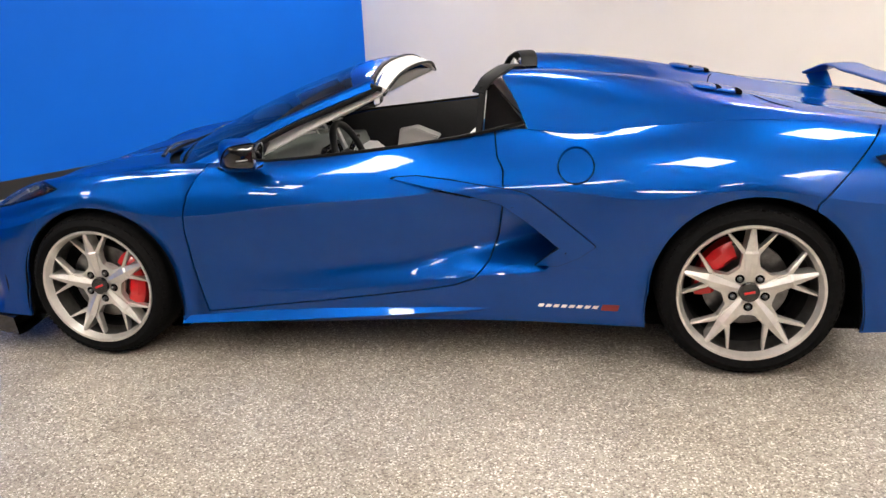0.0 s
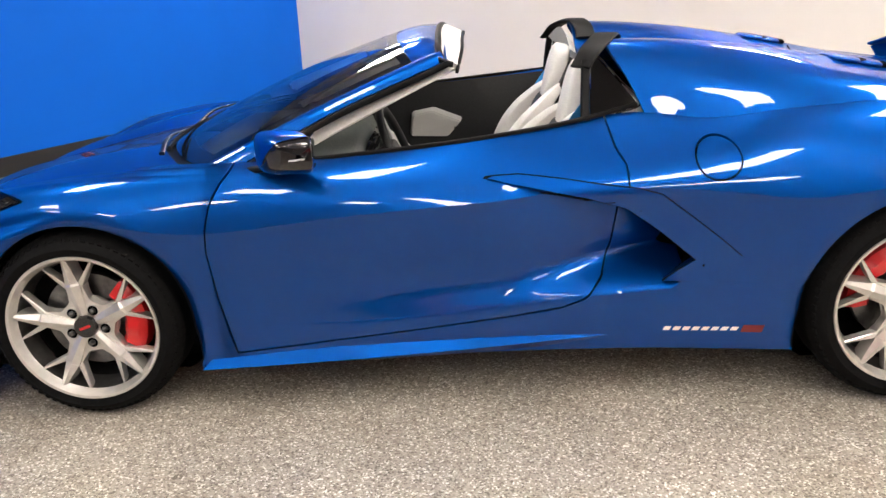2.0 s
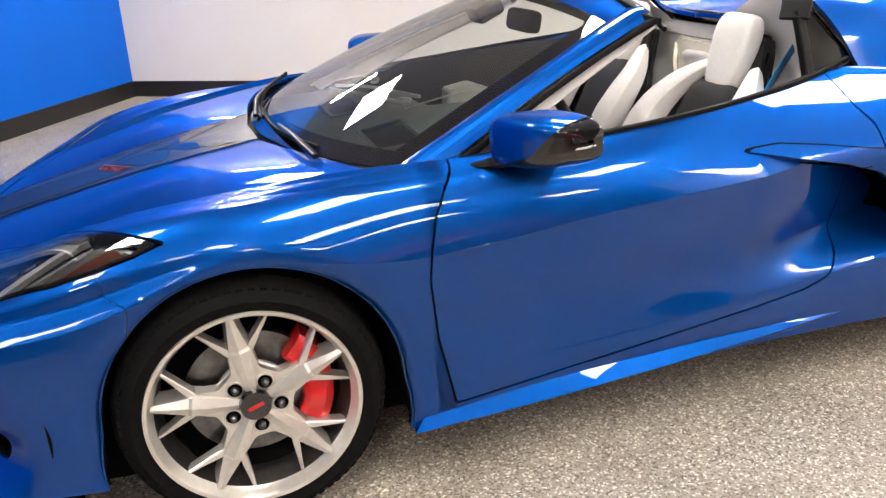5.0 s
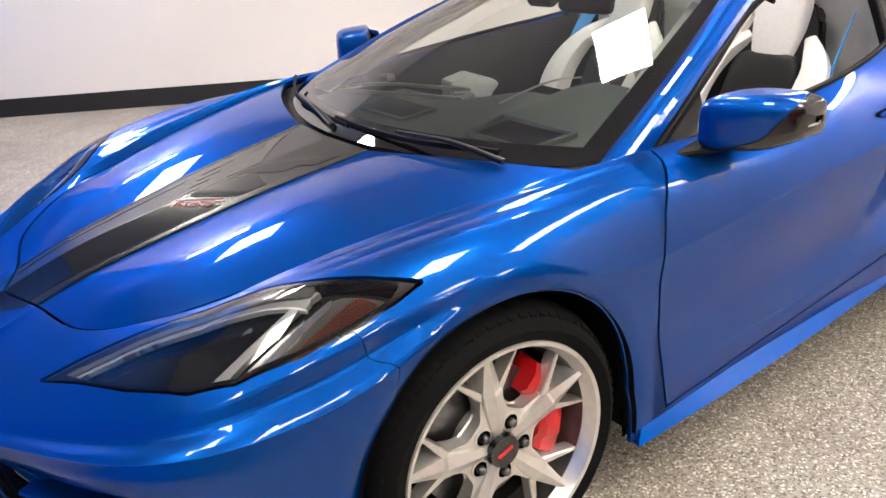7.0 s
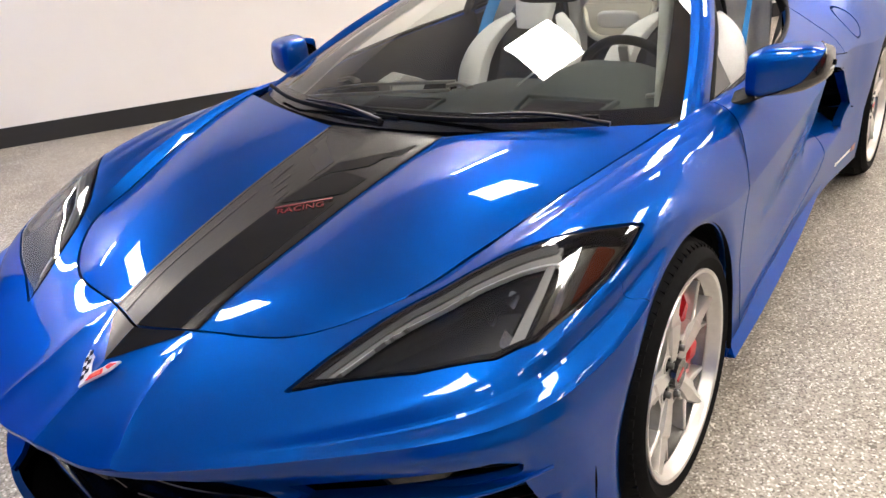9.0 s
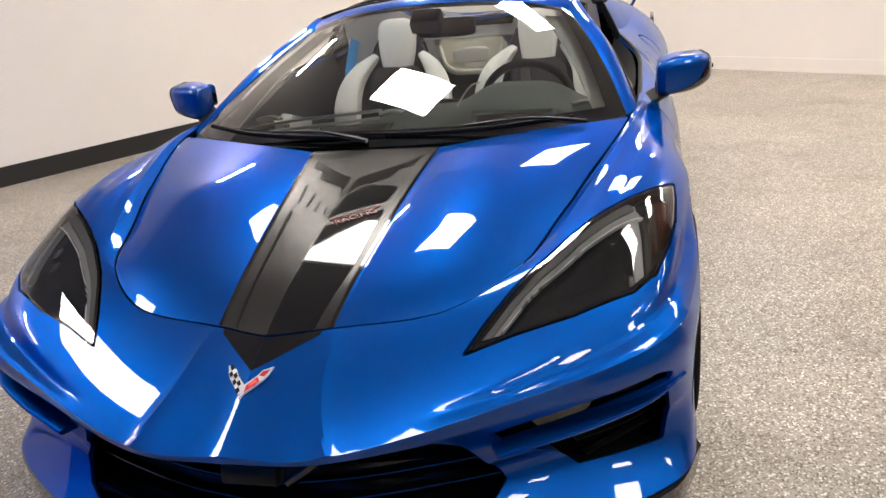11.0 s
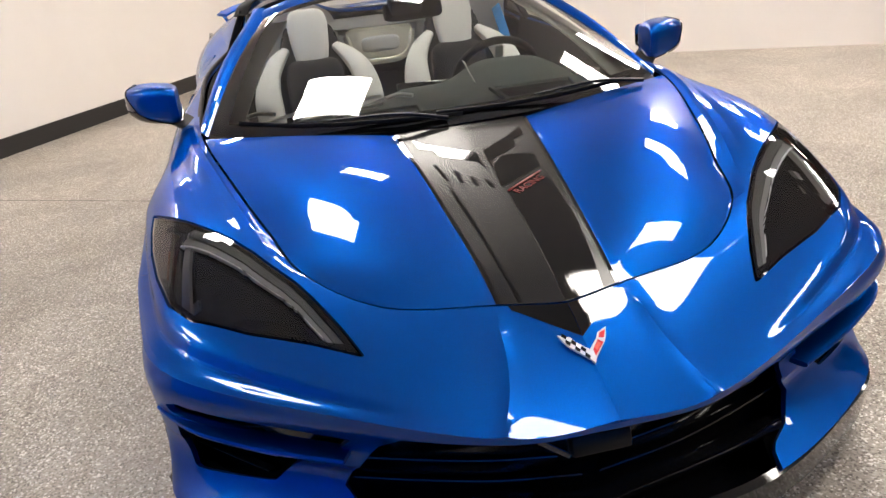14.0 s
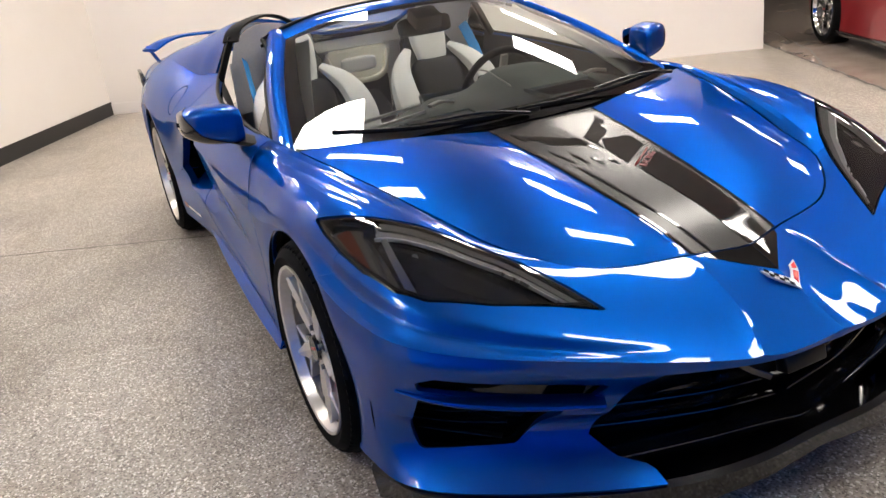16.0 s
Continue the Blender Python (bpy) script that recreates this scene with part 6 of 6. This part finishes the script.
bmesh.ops.bevel(bm, geom=list(bm.edges), offset=0.012, segments=2, affect="EDGES")
console = part("rear_console", bm, CREAM, car, "glossy champagne panel between the seats", False)
bm = bmesh.new()
sweep(bm, [(1.80, -0.165, 0.935), (1.775, -0.125, 0.83), (1.765, -0.09, 0.812), (1.76, 0.0, 0.806), (1.765, 0.09, 0.812), (1.775, 0.125, 0.83), (1.80, 0.165, 0.935)], 0.022, 0.030, 40)
part("console_lip", bm, CREAM, console, "rounded glossy lip")
bm = bmesh.new()
blob(bm, (0.03, 0.19, 0.075), Matrix.Translation((1.79, 0, 0.885)) @ Matrix.Rotation(radians(-14), 4, "Y"), 0.5, 0.5)
part("console_pad", bm, PALE, console)
bm = bmesh.new()
box(bm, (0.03, 1.24, 0.72), Matrix.Translation((1.87, 0, 0.62)), 0.005)
part("bulkhead", bm, PALE, car, "pale grey rear bulkhead")
bm = bmesh.new()
box(bm, (0.03, 0.34, 0.52), Matrix.Translation((1.845, 0, 0.55)), 0.01)
part("bulkhead_carpet", bm, HIDE, car)
bm = bmesh.new()
box(bm, (0.02, 0.50, 0.05), Matrix.Translation((1.80, 0, 1.045)) @ Matrix.Rotation(radians(-20), 4, "Y"), 0.006)
part("rear_window_frame", bm, BLACK, car)
bm = bmesh.new()
box(bm, (0.04, 0.56, 0.07), Matrix.Translation((1.825, 0, 1.0)), 0.012)
part("bulkhead_beam", bm, PALE, car, "pale padded beam under the rear window")
# interior rear-view mirror
bm = bmesh.new()
blob(bm, (0.045, 0.24, 0.075), Matrix.Translation((1.06, -0.05, 1.085)) @ Matrix.Rotation(radians(10), 4, "Y"), 0.4, 0.5)
rv = part("rear_view_mirror", bm, MATTE, car, "black rear-view mirror")
bm = bmesh.new()
box(bm, (0.10, 0.12, 0.06), Matrix.Translation((0.94, 0.0, 1.125)) @ Matrix.Rotation(radians(-25), 4, "Y"), 0.015)
part("sensor_pod", bm, MATTE, rv)

# ---- a red car parked beyond the end wall ----
REDPAINT = varied("red_car_paint", (0.26, 0.003, 0.010), (0.32, 0.004, 0.013), 700, 0.38, 0, 0.001, 0.6, 0.8)
red = empty("parked_car")
tagged(red, "glossy red sports car parked on brown concrete", "car")
RX = [-0.95, -0.6, 0.0, 0.6, 1.5, 2.4, 3.2, 3.55]
RL = [list(zip(RX, [0.30, 0.70, 0.78, 0.78, 0.78, 0.82, 0.78, 0.60], [0.66, 0.76, 0.86, 0.90, 0.98, 1.0, 0.98, 0.92])),
      list(zip(RX, [0.45, 0.86, 0.94, 0.93, 0.93, 0.96, 0.92, 0.70], [0.52, 0.60, 0.70, 0.66, 0.70, 0.76, 0.74, 0.70])),
      list(zip(RX, [0.45, 0.86, 0.93, 0.90, 0.89, 0.94, 0.92, 0.70], [0.30, 0.34, 0.4, 0.42, 0.42, 0.42, 0.42, 0.42])),
      list(zip(RX, [0.40, 0.82, 0.90, 0.92, 0.92, 0.92, 0.88, 0.65], [0.16, 0.15, 0.16, 0.17, 0.18, 0.2, 0.22, 0.25]))]
RG = loft(RL, 200, 40)
ROOF = loft([list(zip(RX, [0.0] * 8, [0.70, 0.82, 0.95, 1.05, 1.24, 1.15, 1.0, 0.94])), list(zip(RX, [0.2, 0.45, 0.5, 0.55, 0.5, 0.5, 0.5, 0.4], [0.69, 0.80, 0.92, 1.02, 1.2, 1.12, 0.99, 0.93])), RL[0]], 60, 16)
for s in (1, -1):
    panel("body_side", [RG], [outside(arch(0.0, 0.34, 0.38, 0.05), SIDE), outside(arch(2.7, 0.35, 0.39, 0.05), SIDE)], REDPAINT, red, s)
    panel("body_top", [ROOF], [], REDPAINT, red, s, "", 0.0)
    bm = bmesh.new()
    box(bm, (2.0, 0.03, 0.05), Matrix.Translation((1.3, -0.93 * s, 0.15)), 0.006)
    part("side_skirt", bm, BLACK, red)
    for k in range(4):
        bm = bmesh.new()
        box(bm, (0.13, 0.012, 0.012), Matrix.Translation((0.56, -0.935 * s, 0.56 + 0.03 * k)) @ Matrix.Rotation(radians(20), 4, "Y"), 0.002)
        part("fender_vent", bm, BLACK, red)
    bm = bmesh.new()
    prism(bm, [(0.5, 0.66), (0.63, 0.70), (0.66, 0.62), (0.58, 0.54), (0.5, 0.54)], 0, 0.01, Matrix.Translation((0, -0.925 * s, 0)) @ Matrix.Rotation(radians(90), 4, "X"))
    part("vent_back", bm, DARK, red)
    wheel("front_wheel", 0.0, -0.83, 0.345, 0.255, 0.24, s, red, CHROME, False)
    wheel("rear_wheel", 2.7, -0.81, 0.352, 0.26, 0.28, s, red, CHROME, False)
red.matrix_basis = Matrix.Translation((3.29, -6.52, 0.004)) @ Matrix.Rotation(math.atan2(-ALONG.y, -ALONG.x), 4, "Z")
